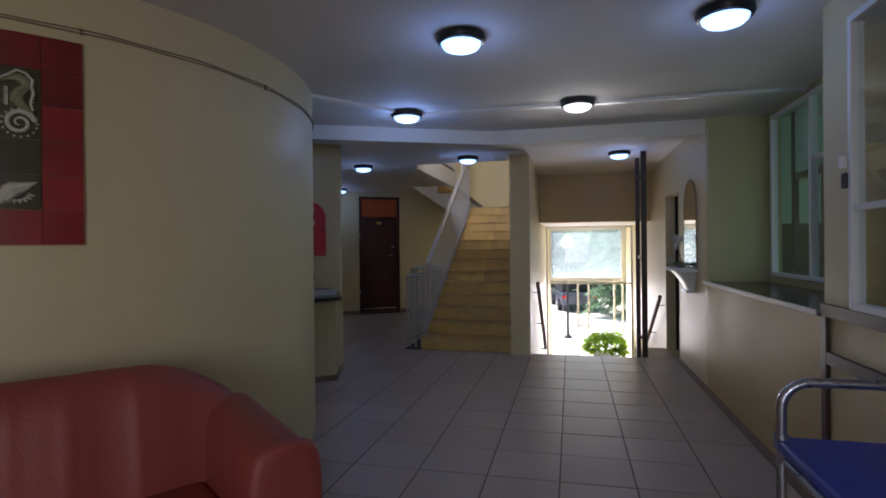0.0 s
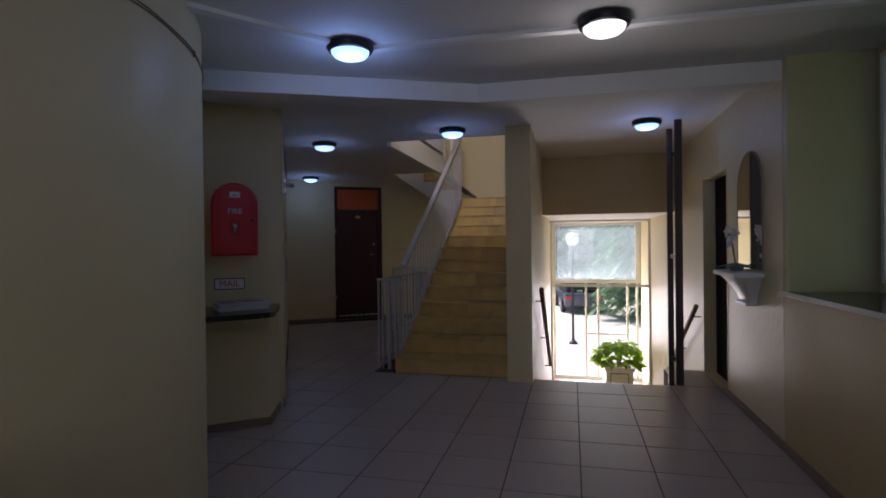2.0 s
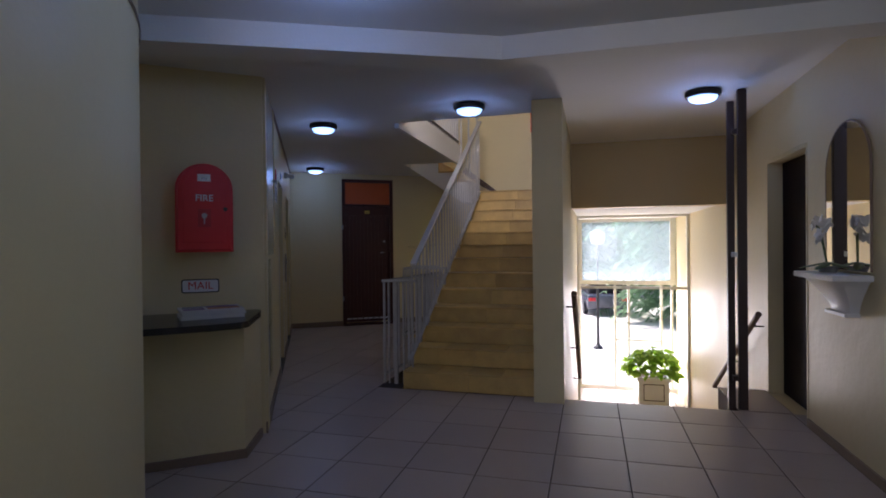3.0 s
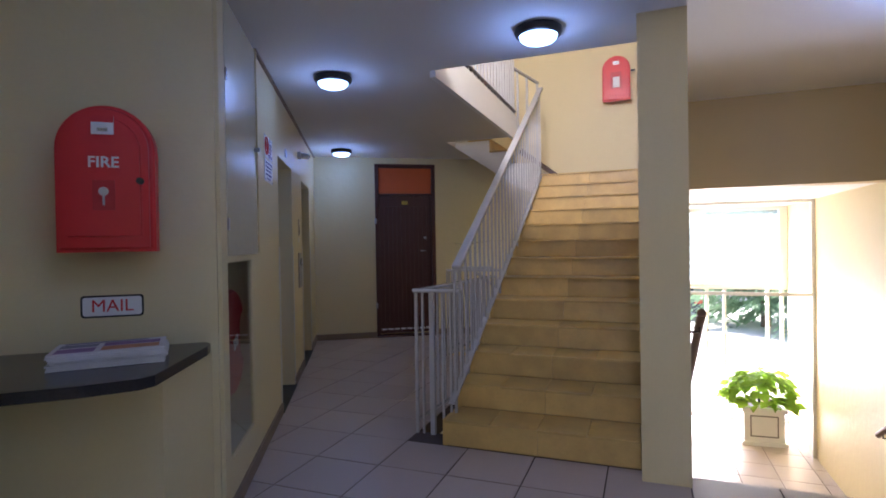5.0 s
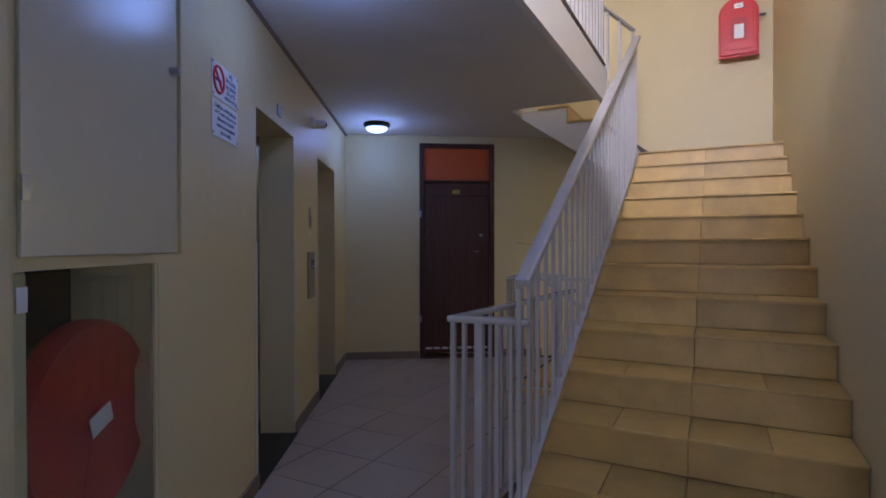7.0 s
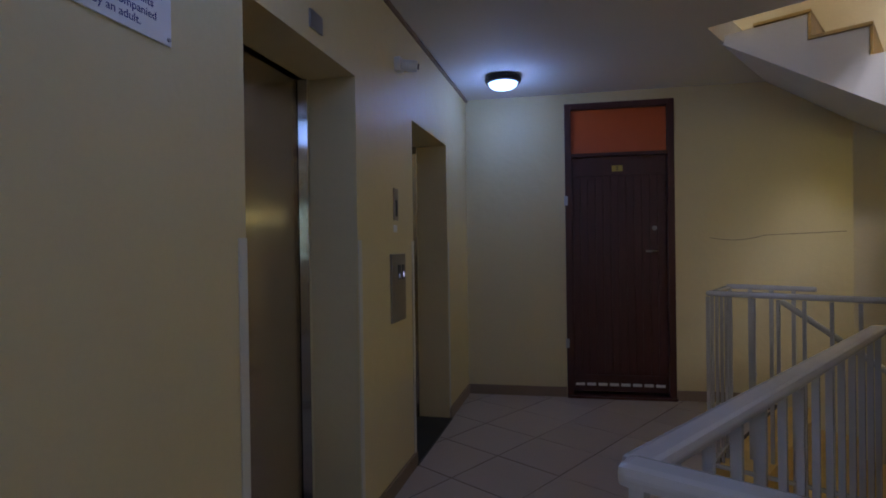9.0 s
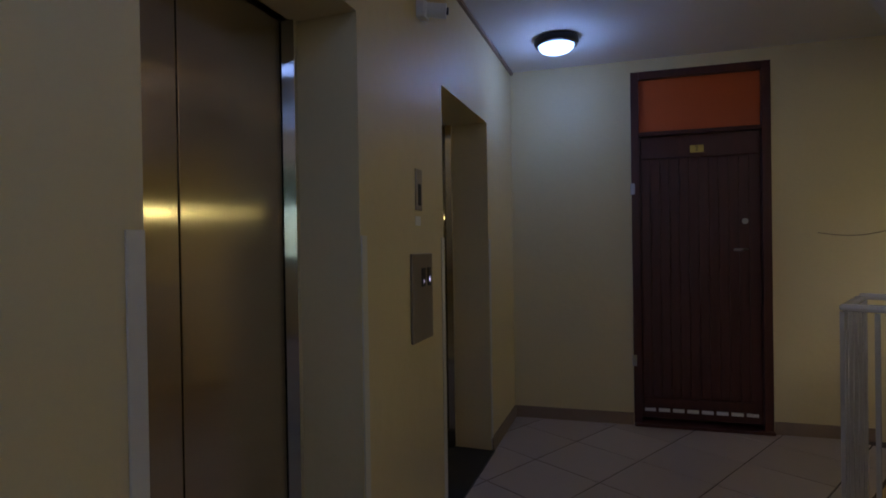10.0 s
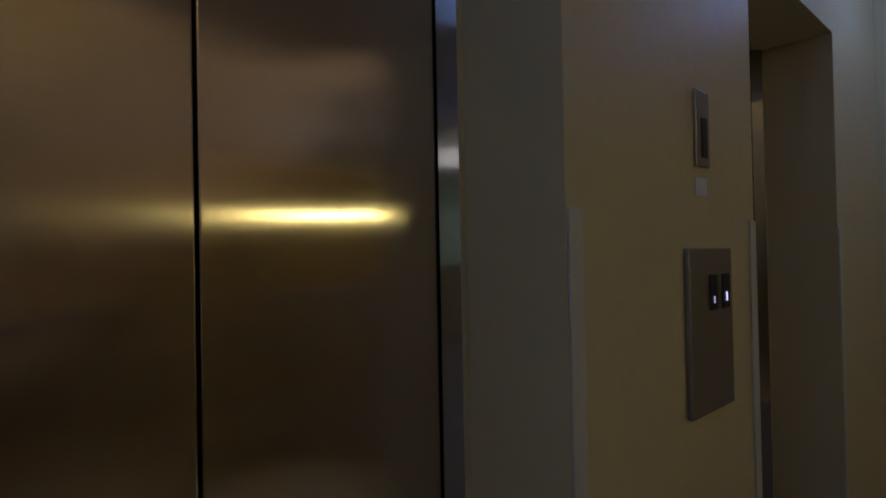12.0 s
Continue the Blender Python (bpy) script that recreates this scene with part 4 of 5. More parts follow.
art = thing("tile_picture", pose(CYL.x, CYL.y, 0), "red glazed tile picture with a seahorse and shell", "tile picture")


def arc_tile(a0, a1, z0, z1, r0, r1):
    bm = bmesh.new()
    n = 3
    col = []
    for i in range(n + 1):
        a = radians(a0 + (a1 - a0) * i / n)
        col.append([bm.verts.new((r * math.cos(a), r * math.sin(a), z)) for r, z in ((r0, z0), (r1, z0), (r1, z1), (r0, z1))])
    for p, q in zip(col, col[1:]):
        for i in range(4):
            j = (i + 1) % 4
            bm.faces.new((p[i], q[i], q[j], p[j]))
    bm.faces.new(col[0])
    bm.faces.new(col[-1][::-1])
    bmesh.ops.recalc_face_normals(bm, faces=bm.faces)
    return bm


A_END, A_W = -33.9, 4.42
part("backing", arc_tile(A_END - 4 * A_W, A_END, 1.458, 2.36, RAD + 0.002, RAD + 0.012), ART[4], art)
for c in range(4):
    a1 = A_END - c * A_W - 0.04
    a0 = a1 - A_W + 0.09
    for r in range(6):
        z0 = 1.46 + 0.15 * r
        if c in (1, 2) and r in (3, 4):
            mat = ART[1]
        elif c in (1, 2) and r == 1:
            mat = ART[2] if c == 2 else ART[1]
        elif c in (1, 2) and r == 2:
            mat = ART[1]
        else:
            mat = ART[0]
        part("tile", arc_tile(a0, a1, z0 + 0.0015, z0 + 0.1485, RAD + 0.012, RAD + 0.019), mat, art)


def on_art(u, z, out=0.024):
    """u metres left of the picture's edge, along the curved face."""
    a = radians(A_END) - u / (RAD + 0.02)
    return Vector(((RAD + out) * math.cos(a), (RAD + out) * math.sin(a), z))


def relief(pts, radii):
    bm = bmesh.new()
    for (p, q), (r, s) in zip(zip(pts, pts[1:]), zip(radii, radii[1:])):
        bm_tube(bm, p, q, r, 8, s)
    for p, r in zip(pts, radii):
        bmesh.ops.create_icosphere(bm, subdivisions=1, radius=r, matrix=Matrix.Translation(p))
    return bm


# seahorse: snout, head, arched body, curled tail with a spiny edge
spine, wid = [], []
for u, z, w in ((0.292, 2.12, 0.007), (0.262, 2.138, 0.012), (0.232, 2.15, 0.020), (0.205, 2.13, 0.022), (0.20, 2.09, 0.020), (0.225, 2.055, 0.026), (0.235, 2.01, 0.028), (0.215, 1.975, 0.02), (0.19, 1.945, 0.014)):
    spine.append(on_art(u, 2.165 + 0.66 * (z - 2.15)))
    wid.append(0.95 * w)
part("seahorse_body", relief(spine, wid), ART[5], art, "olive and bone coloured relief")
edge = [p + Vector((0.004, 0, 0)) for p in (on_art(u, z, 0.040) for u, z in ((0.292, 2.148), (0.262, 2.168), (0.235, 2.190), (0.205, 2.182), (0.182, 2.155), (0.186, 2.125), (0.178, 2.10), (0.190, 2.06), (0.182, 2.03)))]
part("seahorse_crest", relief(edge, [0.005] * 9), ART[3], art, "pale spiny outline")
tail = []
for i in range(26):
    a = 0.3 + i * 0.42
    r = 0.058 * (1 - i / 30)
    tail.append(on_art(0.225 - 0.92 * r * math.cos(a), 1.975 + 0.92 * r * math.sin(a)))
part("seahorse_tail", relief(tail, [0.011 - 0.0003 * i for i in range(26)]), ART[3], art)
bm = bmesh.new()
for i in range(16):
    a = i * 0.4
    bm_tube(bm, on_art(0.225 - 0.056 * math.cos(a), 1.975 + 0.056 * math.sin(a)), on_art(0.225 - 0.066 * math.cos(a), 1.975 + 0.066 * math.sin(a)), 0.006, 6, 0.001)
for i in range(10):
    z = 2.035 + 0.014 * i
    bm_tube(bm, on_art(0.186, z), on_art(0.170, z + 0.005), 0.005, 6, 0.001)
    bm_tube(bm, on_art(0.262, z * 0.55 + 0.928), on_art(0.278, z * 0.55 + 0.932), 0.005, 6, 0.001)
part("spines", bm, ART[3], art)
part("shell", relief([on_art(0.285, 1.65), on_art(0.255, 1.69), on_art(0.225, 1.70), on_art(0.195, 1.715), on_art(0.172, 1.725)], [0.02, 0.036, 0.026, 0.014, 0.005]), ART[3], art)
bm = bmesh.new()
for i in range(9):
    a = 3.4 + i * 0.33
    bm_tube(bm, on_art(0.245 - 0.045 * math.cos(a), 1.68 + 0.03 * math.sin(a)), on_art(0.245 - 0.07 * math.cos(a), 1.68 + 0.048 * math.sin(a)), 0.009, 6, 0.002)
part("shell_spines", bm, ART[3], art)

# two thin cables clipped along the curved wall
for k, dz in enumerate((0.0, 0.022)):
    pts = []
    for i in range(70):
        a = radians(-75 + 138 * i / 69)
        pts.append((CYL.x + (RAD + 0.006) * math.cos(a), CYL.y + (RAD + 0.006) * math.sin(a), 2.412 + 0.6 * dz + 0.0025 * math.sin(i * 0.9 + k)))
    tagged(part("wall_cable", bm_bent_tube(bmesh.new(), pts, 0.0032, 6), SKIRT), "thin grey brown cable along the curved wall", "cable", "cables on the curved wall")
for i in range(4):
    a = radians(-64 + 30 * i)
    m = pose(CYL.x + (RAD + 0.004) * math.cos(a), CYL.y + (RAD + 0.004) * math.sin(a), 2.41, 0, 0, math.degrees(a))
    tagged(part("cable_clip", box(-0.003, 0.009, -0.003, 0.003, -0.008, 0.022), SKIRT, None, "", False, m), "small brown cable clip on the curved wall", "cable clip", "cable clips")

# trolley with a blue vinyl top
tr = thing("trolley", pose(0.715, 1.66, 0.0), "steel tube trolley with a blue vinyl top", "trolley")
part("top", bm_cushion(0.0, 0.60, -1.30, 0.0, 0.765, 0.805, 0.012, 3), BLUE, tr, smooth=True)
for y in (-0.03, -1.25):
    arc = [(0.015, y, 0.02), (0.015, y, 0.905)] + [(0.015 + 0.09 * (1 - math.cos(radians(a))), y, 0.905 + 0.085 * math.sin(radians(a))) for a in (15, 30, 45, 60, 75, 90)]
    arc += [(0.495 + 0.09 * math.sin(radians(a)), y, 0.905 + 0.085 * math.cos(radians(a))) for a in (0, 15, 30, 45, 60, 75, 90)] + [(0.585, y, 0.02)]
    part("end_tube", bm_bent_tube(bmesh.new(), arc, 0.016, 14), CHROME, tr, smooth=True)
for x in (0.015, 0.585):
    part("side_tube", bm_tube(bmesh.new(), (x, -0.03, 0.745), (x, -1.25, 0.745), 0.013, 12), CHROME, tr, smooth=True)
    for y in (-0.03, -1.25):
        part("collar", bm_tube(bmesh.new(), (x, y, 0.806), (x, y, 0.82), 0.024, 14), CHROME, tr)
        part("castor", bm_tube(bmesh.new(), (x - 0.012, y, 0.025), (x + 0.012, y, 0.025), 0.025, 16), BLACK, tr)

# ---- reception ----
structure("counter_top", box(1.325, 1.868, 2.853, 5.217, 1.053, 1.083, 0.004), GRANITE, "dark granite reception counter top", "counter")
structure("counter_edge", box(1.312, 1.3235, 2.853, 5.295, 1.058, 1.087, 0.003), material("pale_stone_edge", (0.42, 0.39, 0.32), 0.45), "pale edging of the reception counter", "trim")


def window_unit(name, m, w, h, panes, label, sub=()):
    """White framed window in its own x-z plane; panes: x positions of mullions; sub: (x0, x1, z) transoms."""
    ob = tagged(thing(name, m, label, "window"), kind="structure")
    f = 0.032
    for a, b, c, d in ((0, f, 0, h), (w - f, w, 0, h), (f, w - f, 0, f), (f, w - f, h - f, h)):
        part("window_frame", box(a, b, -0.03, 0.03, c, d, 0.004), WHITE, ob)
    xs = [0, *panes, w]
    for x in panes:
        part("mullion", box(x - 0.02, x + 0.02, -0.028, 0.028, f, h - f, 0.004), WHITE, ob)
    for a, b in zip(xs, xs[1:]):
        p = part("pane", box(a + 0.02, b - 0.02, -0.003, 0.003, 0.03, h - 0.03), GLASS, ob)
        p.visible_shadow = False
    for a, b, z in sub:
        part("transom", box(a, b, -0.026, 0.026, z - 0.014, z + 0.014, 0.003), WHITE, ob)
    return ob


wu = window_unit("window_reception", pose(1.90, 5.20, 1.143, 0, 0, -90), 2.18, 1.455, (0.83, 1.52), "white framed reception window with clear panes", ((0.85, 1.50, 0.93), (0.85, 1.50, 0.945)))
part("sash", box(0.36, 0.82, 0.045, 0.085, 0.83, 0.885, 0.003), STEELDARK, wu, "dark inner sash bar")
part("sash", box(0.29, 0.345, 0.045, 0.085, 0.05, 1.42, 0.003), STEELDARK, wu, "dark inner sash bar")
part("sash", box(0.36, 0.56, 0.05, 0.08, 0.89, 1.40, 0.003), MINT, wu, "pale green inner shutter")
part("post", box(0.87, 0.95, 0.035, 0.09, 0.03, 0.90, 0.004), DARKWOOD, wu, "dark wooden post behind the glass")
window_unit("window_office", pose(1.33, 2.49, 1.13, 0, 0, -90), 1.54, 1.32, (0.77,), "white framed sliding window beside the trolley", ((0.045, 0.74, 0.46),))
part("catch", box(-0.03, 0.0, -0.045, -0.02, 0.55, 0.62, 0.006), BLACK, bpy.data.objects["window_office"])
part("latch", box(-0.02, 0.0, -0.06, -0.03, 0.64, 0.70, 0.008), WHITE, bpy.data.objects["window_office"])
# wooden dado rails on the pier
dado = tagged(thing("wall_dado", pose(1.35, 0, 0), "dark brown wooden dado rails on the wall", "dado rail"), kind="structure")
part("stile", box(-0.022, -0.001, 2.785, 2.845, 0.05, 1.06, 0.004), BROWN, dado)
part("rail", box(-0.024, -0.001, -1.5, 2.845, 1.062, 1.125, 0.004), BROWN, dado)
part("rail", box(-0.022, -0.001, -1.5, 2.783, 0.82, 0.885, 0.004), BROWN, dado)

# mirror, bracket shelf and orchid
mir = thing("arched_mirror", pose(1.348, 5.95, 1.20), "tall frameless arched wall mirror", "mirror")
MIRROR = material("mirror_silver", (0.9, 0.9, 0.9), 0.02, 1.0, vary=0.0)
pts = [(-0.30, 0), (0.30, 0)] + [(0.30 * math.cos(math.pi * i / 24), 0.63 + 0.30 * math.sin(math.pi * i / 24)) for i in range(25)]
bm = bmesh.new()
lo = [bm.verts.new((-0.001, y, z)) for y, z in pts]
hi = [bm.verts.new((-0.016, y, z)) for y, z in pts]
bm.faces.new(lo)
bm.faces.new(hi[::-1])
for i in range(len(pts)):
    j = (i + 1) % len(pts)
    bm.faces.new((lo[j], lo[i], hi[i], hi[j]))
bmesh.ops.remove_doubles(bm, verts=bm.verts, dist=1e-5)
bmesh.ops.recalc_face_normals(bm, faces=bm.faces)
part("glass", bm, MIRROR, mir)
rim = [Vector((-0.012, y, z)) for y, z in pts[1:]] + [Vector((-0.012, -0.30, 0.0))]
part("edge", bm_bent_tube(bmesh.new(), rim, 0.007, 6), SKIRT, mir, "thin bronze edge")
shelf = thing("wall_bracket_shelf", pose(1.348, 5.95, 0.92), "white plaster bracket shelf under the mirror", "shelf")
bm = bmesh.new()
bm_box(bm, -0.21, -0.001, -0.31, 0.31, 0.225, 0.262, None, 0.008)
part("top", bm, WHITE, shelf)
bm = bmesh.new()
rows = []
for i in range(11):
    u = i / 10
    half, out = 0.13 + 0.14 * u ** 1.5, 0.06 + 0.12 * u ** 1.6
    rows.append([bm.verts.new((x, y, 0.02 + 0.205 * u)) for x, y in ((-0.001, -half), (-out * 0.8, -half), (-out, -half * 0.8), (-out, half * 0.8), (-out * 0.8, half), (-0.001, half))])
for p, q in zip(rows, rows[1:]):
    for i in range(5):
        bm.faces.new((p[i], p[i + 1], q[i + 1], q[i]))
bm.faces.new(rows[0])
bmesh.ops.recalc_face_normals(bm, faces=bm.faces)
part("corbel", bm, WHITE, shelf, smooth=True)
part("foot", box(-0.085, -0.001, -0.145, 0.145, 0.0, 0.022, 0.004), WHITE, shelf)
PETAL = material("white_petal", (0.7, 0.68, 0.62), 0.6, vary=0.08)
STEM = material("green_stem", (0.08, 0.12, 0.04), 0.5, vary=0.2)
LEAFM = leafy("leaf_green", (0.22, 0.37, 0.03), 0.3)
orch = thing("orchid", pose(1.25, 6.0, 1.183), "white orchid on the bracket shelf", "orchid")
part("pot", bm_turn(bmesh.new(), [(0.045, 0.0), (0.06, 0.035), (0.055, 0.04)], 20), material("grey_pot", (0.2, 0.2, 0.18), 0.5), orch, smooth=True)
rnd = random.Random(9)
for k in range(2):
    pts = [(0, 0.01 * k, 0.03), (-0.01, 0.02 + 0.02 * k, 0.15), (-0.02, 0.05 + 0.02 * k, 0.27), (-0.04, 0.10 + 0.03 * k, 0.33)]
    part("stem", bm_bent_tube(bmesh.new(), pts, 0.004, 6), STEM, orch)
for k in range(9):
    bm = bmesh.new()
    c = Vector((-0.03 + rnd.uniform(-0.03, 0.03), 0.04 + rnd.uniform(-0.05, 0.12), 0.29 + rnd.uniform(-0.09, 0.10)))
    q = Euler((rnd.uniform(-0.5, 0.5), rnd.uniform(1.0, 1.8), rnd.uniform(2.4, 3.8))).to_matrix().to_4x4()
    for i in range(5):
        m = Matrix.Translation(c) @ q @ Matrix.Rotation(i * 1.2566, 4, "Z") @ Matrix.Translation((0.022, 0, 0)) @ Matrix.Diagonal((0.026, 0.017, 0.005, 1))
        bmesh.ops.create_icosphere(bm, subdivisions=1, radius=1, matrix=m)
    part("flower", bm, PETAL, orch, "white petals", smooth=True)
for k in range(5):
    bm = bmesh.new()
    a = k * 1.3
    m = Matrix.Translation((0.07 * math.cos(a), 0.10 * math.sin(a), 0.045)) @ Matrix.Rotation(a, 4, "Z") @ Matrix.Rotation(0.25, 4, "Y") @ Matrix.Diagonal((0.09, 0.03, 0.006, 1))
    bmesh.ops.create_icosphere(bm, subdivisions=2, radius=1, matrix=m)
    part("leaf", bm, STEM, orch, smooth=True)

# folded security gate at the stair head
gate = thing("folding_gate", pose(0.955, 6.98, 0), "dark brown steel gate folded open by the stairs", "gate")
part("stile", box(0.004, 0.072, -0.05, -0.005, 0.0, Z_CEIL - 0.004, 0.004), STEELDARK, gate)
part("stile", box(-0.055, 0.0, 0.04, 0.085, -0.18, Z_CEIL - 0.075, 0.004), STEELDARK, gate)
for z in (0.25, 1.28, 2.3):
    part("hinge_arm", box(-0.03, 0.03, -0.02, 0.07, z - 0.02, z + 0.02, 0.003), STEELDARK if z != 1.28 else WHITE, gate)


def wall_rail(name, x, side, y0, z0, y1, z1):
    ob = thing(name, Matrix(), "brown wooden handrail down to the exit", "handrail", "exit handrails")
    part("rail", bm_tube(bmesh.new(), (x, y0, z0), (x, y1, z1), 0.026, 14), RAILWOOD, ob, smooth=True)
    for u in (0.06, 0.5, 0.94):
        y, z = y0 + (y1 - y0) * u, z0 + (z1 - z0) * u
        part("bracket", bm_bent_tube(bmesh.new(), [(x, y, z - 0.02), (x, y, z - 0.06), (x + side * 0.075, y, z - 0.06)], 0.007, 8), STEELDARK, ob)
    return ob


wall_rail("handrail_exit", EXIT_L + 0.08, -1, 7.05, 0.93, 9.2, -0.35)
wall_rail("handrail_exit", EXIT_R - 0.08, 1, 7.55, 0.72, 9.4, -0.42)

# steps down to the exit
bm = bmesh.new()
for i in range(8):
    bm_box(bm, EXIT_L, 0.95 if i < 2 else EXIT_R, 6.9 + 0.27 * i, 6.9 + 0.27 * (i + 1), LOW - 0.1, -0.1825 * (i + 1) + 0.0)
structure("stair_exit", bm, TILE, "pale tiled steps down to the exit", "stairs")

# exit door frame and the sliding screen behind it
ALU = material("white_aluminium", (0.66, 0.66, 0.62), 0.35, 0.2)
ex = tagged(thing("door_exit", pose(0, 11.6, LOW), "white aluminium exit door frame with a top light", "door"), kind="structure")
H = 1.86 - LOW
for a, b, c, d in ((EXIT_L, EXIT_L + 0.04, 0, H), (EXIT_R - 0.04, EXIT_R, 0, H), (EXIT_L + 0.04, EXIT_R - 0.04, H - 0.04, H), (EXIT_L + 0.04, EXIT_R - 0.04, 2.07, 2.115)):
    part("frame", box(a, b, -0.03, 0.03, c, d, 0.003), ALU, ex)
sc = tagged(thing("window_exit_screen", pose(0, 13.0, LOW), "white aluminium sliding screen with a hopper window", "window"), kind="structure")
for x in (EXIT_L + 0.02, 0.24, 0.49, 1.08, 1.27):
    part("stile", box(x - 0.022, x + 0.022, -0.02, 0.02, 0, 2.04, 0.003), ALU, sc)
for a, b, c, d in ((EXIT_L, EXIT_R, 2.04, 2.12), (EXIT_L, EXIT_R, 0, 0.06), (EXIT_L, EXIT_L + 0.06, 2.12, H), (1.24, EXIT_R, 2.12, H), (EXIT_L + 0.06, 1.24, H - 0.06, H), (0.24, 1.08, 0.95, 0.99)):
    part("rail", box(a, b, -0.025, 0.025, c, d, 0.003), ALU, sc)
p = part("pane", box(EXIT_L + 0.06, 1.24, -0.003, 0.003, 2.12, H - 0.06), DUSTY, sc)
p.visible_shadow = False

# planter
pl = thing("planter", pose(0.80, 12.1, LOW, 0, 0, 4), "white square planter with a dark line panel and leafy plant", "planter")
part("box", box(-0.25, 0.25, -0.25, 0.25, 0.05, 0.50, 0.01), WHITE, pl)
part("rim", box(-0.28, 0.28, -0.28, 0.28, 0.455, 0.52, 0.01), WHITE, pl)
part("foot", box(-0.28, 0.28, -0.28, 0.28, 0.0, 0.055, 0.01), WHITE, pl)
for a, b, c, d in ((-0.17, 0.17, 0.12, 0.133), (-0.17, 0.17, 0.397, 0.41), (-0.17, -0.157, 0.133, 0.397), (0.157, 0.17, 0.133, 0.397)):
    part("line", box(a, b, -0.253, -0.2502, c, d), STEELDARK, pl, "thin dark line")
part("soil", box(-0.22, 0.22, -0.22, 0.22, 0.50, 0.525), SKIRT, pl)
rnd = random.Random(3)
leaf_me = []
for k in range(3):
    bm = bmesh.new()
    w, l = 0.05 + 0.012 * k, 0.075 + 0.015 * k
    pts = [(0, 0, 0), (w * 0.9, l * 0.35, 0.012), (w, l * 0.8, 0.008), (0, l * 1.7, -0.018), (-w, l * 0.8, 0.008), (-w * 0.9, l * 0.35, 0.012)]
    vs = [bm.verts.new(p) for p in pts] + [bm.verts.new((0, l * 0.75, -0.004))]
    for i in range(6):
        bm.faces.new((vs[i], vs[(i + 1) % 6], vs[6]))
    leaf_me.append(mesh_of("leaf", bm, LEAFM, True))
plant = part("plant", bm_tube(bmesh.new(), (0, 0, 0.5), (0.0, 0.0, 0.78), 0.02, 8), STEM, pl)
for k in range(290):
    a, u = rnd.uniform(0, 2 * math.pi), rnd.uniform(0, 1)
    el = rnd.uniform(-0.35, 1.4)
    r = 0.26 + 0.12 * rnd.random()
    p = Vector((r * 1.15 * math.cos(a) * math.cos(el), r * 1.15 * math.sin(a) * math.cos(el), 0.66 + r * 0.85 * math.sin(el)))
    lf = new("leaf", leaf_me[k % 3])
    lf.parent = plant
    lf.matrix_basis = Matrix.Translation(p) @ Euler((rnd.uniform(-0.9, 0.2), rnd.uniform(-0.5, 0.5), a - math.pi / 2 + rnd.uniform(-0.7, 0.7))).to_matrix().to_4x4()
part("flower_spike", bm_tube(bmesh.new(), (0.02, 0, 0.7), (0.03, 0, 1.10), 0.006, 6, 0.002), STEM, plant)

# ---- outdoors ----
post = thing("garden_lamp", pose(-0.03, 17.9, LOW - 0.15), "black garden lamp post with a white globe", "street lamp")
part("pole", bm_tube(bmesh.new(), (0, 0, 0), (0, 0, 3.0), 0.04, 14), BLACK, post)
part("base", bm_turn(bmesh.new(), [(0.14, 0), (0.12, 0.05), (0.05, 0.12), (0.04, 0.2)], 20), BLACK, post)
bm = bmesh.new()
bmesh.ops.create_uvsphere(bm, u_segments=24, v_segments=14, radius=0.2, matrix=Matrix.Translation((0, 0, 3.17)))
part("globe", bm, material("white_globe", (0.85, 0.85, 0.85), 0.3, vary=0.02), post, "white globe", smooth=True)

BARK = material("tree_bark", (0.13, 0.10, 0.07), 0.9, vary=0.3, scale=9, bump=0.6)
FOLI = leafy("garden_foliage", (0.25, 0.38, 0.23), 0.5)


def bm_frond_tree(seed, h, spread, fronds, leaf):
    """A crown of drooping fronds, each a rib with narrow leaflets on both sides."""
    rnd = random.Random(seed)
    verts, faces = [], []
    for k in range(fronds):
        a = rnd.uniform(0, 2 * math.pi)
        base = Vector((rnd.gauss(0, spread * 0.30), rnd.gauss(0, spread * 0.30), h * rnd.uniform(0.06, 0.95)))
        l = spread * rnd.uniform(0.35, 0.7)
        rise = rnd.uniform(0.2, 0.8)
        for i in range(14):
            u = i / 13
            p = base + Vector((math.cos(a) * l * u, math.sin(a) * l * u, l * (rise * u - 0.9 * u * u)))
            side = Vector((-math.sin(a), math.cos(a), 0))
            w = leaf * (0.4 + math.sin(math.pi * min(1, u + 0.08)))
            for s in (-1, 1):
                tip = p + side * s * w + Vector((math.cos(a), math.sin(a), rnd.uniform(-1.7, 0.2))) * w * 0.6
                fw = Vector((math.cos(a), math.sin(a), 0)) * l * 0.042
                n = len(verts)
                verts += [p - fw, p + fw, tip]
                faces.append((n, n + 1, n + 2))
    me = bpy.data.meshes.new("crown")
    me.from_pydata([tuple(v) for v in verts], [], faces)
    me.materials.append(FOLI)
    return me


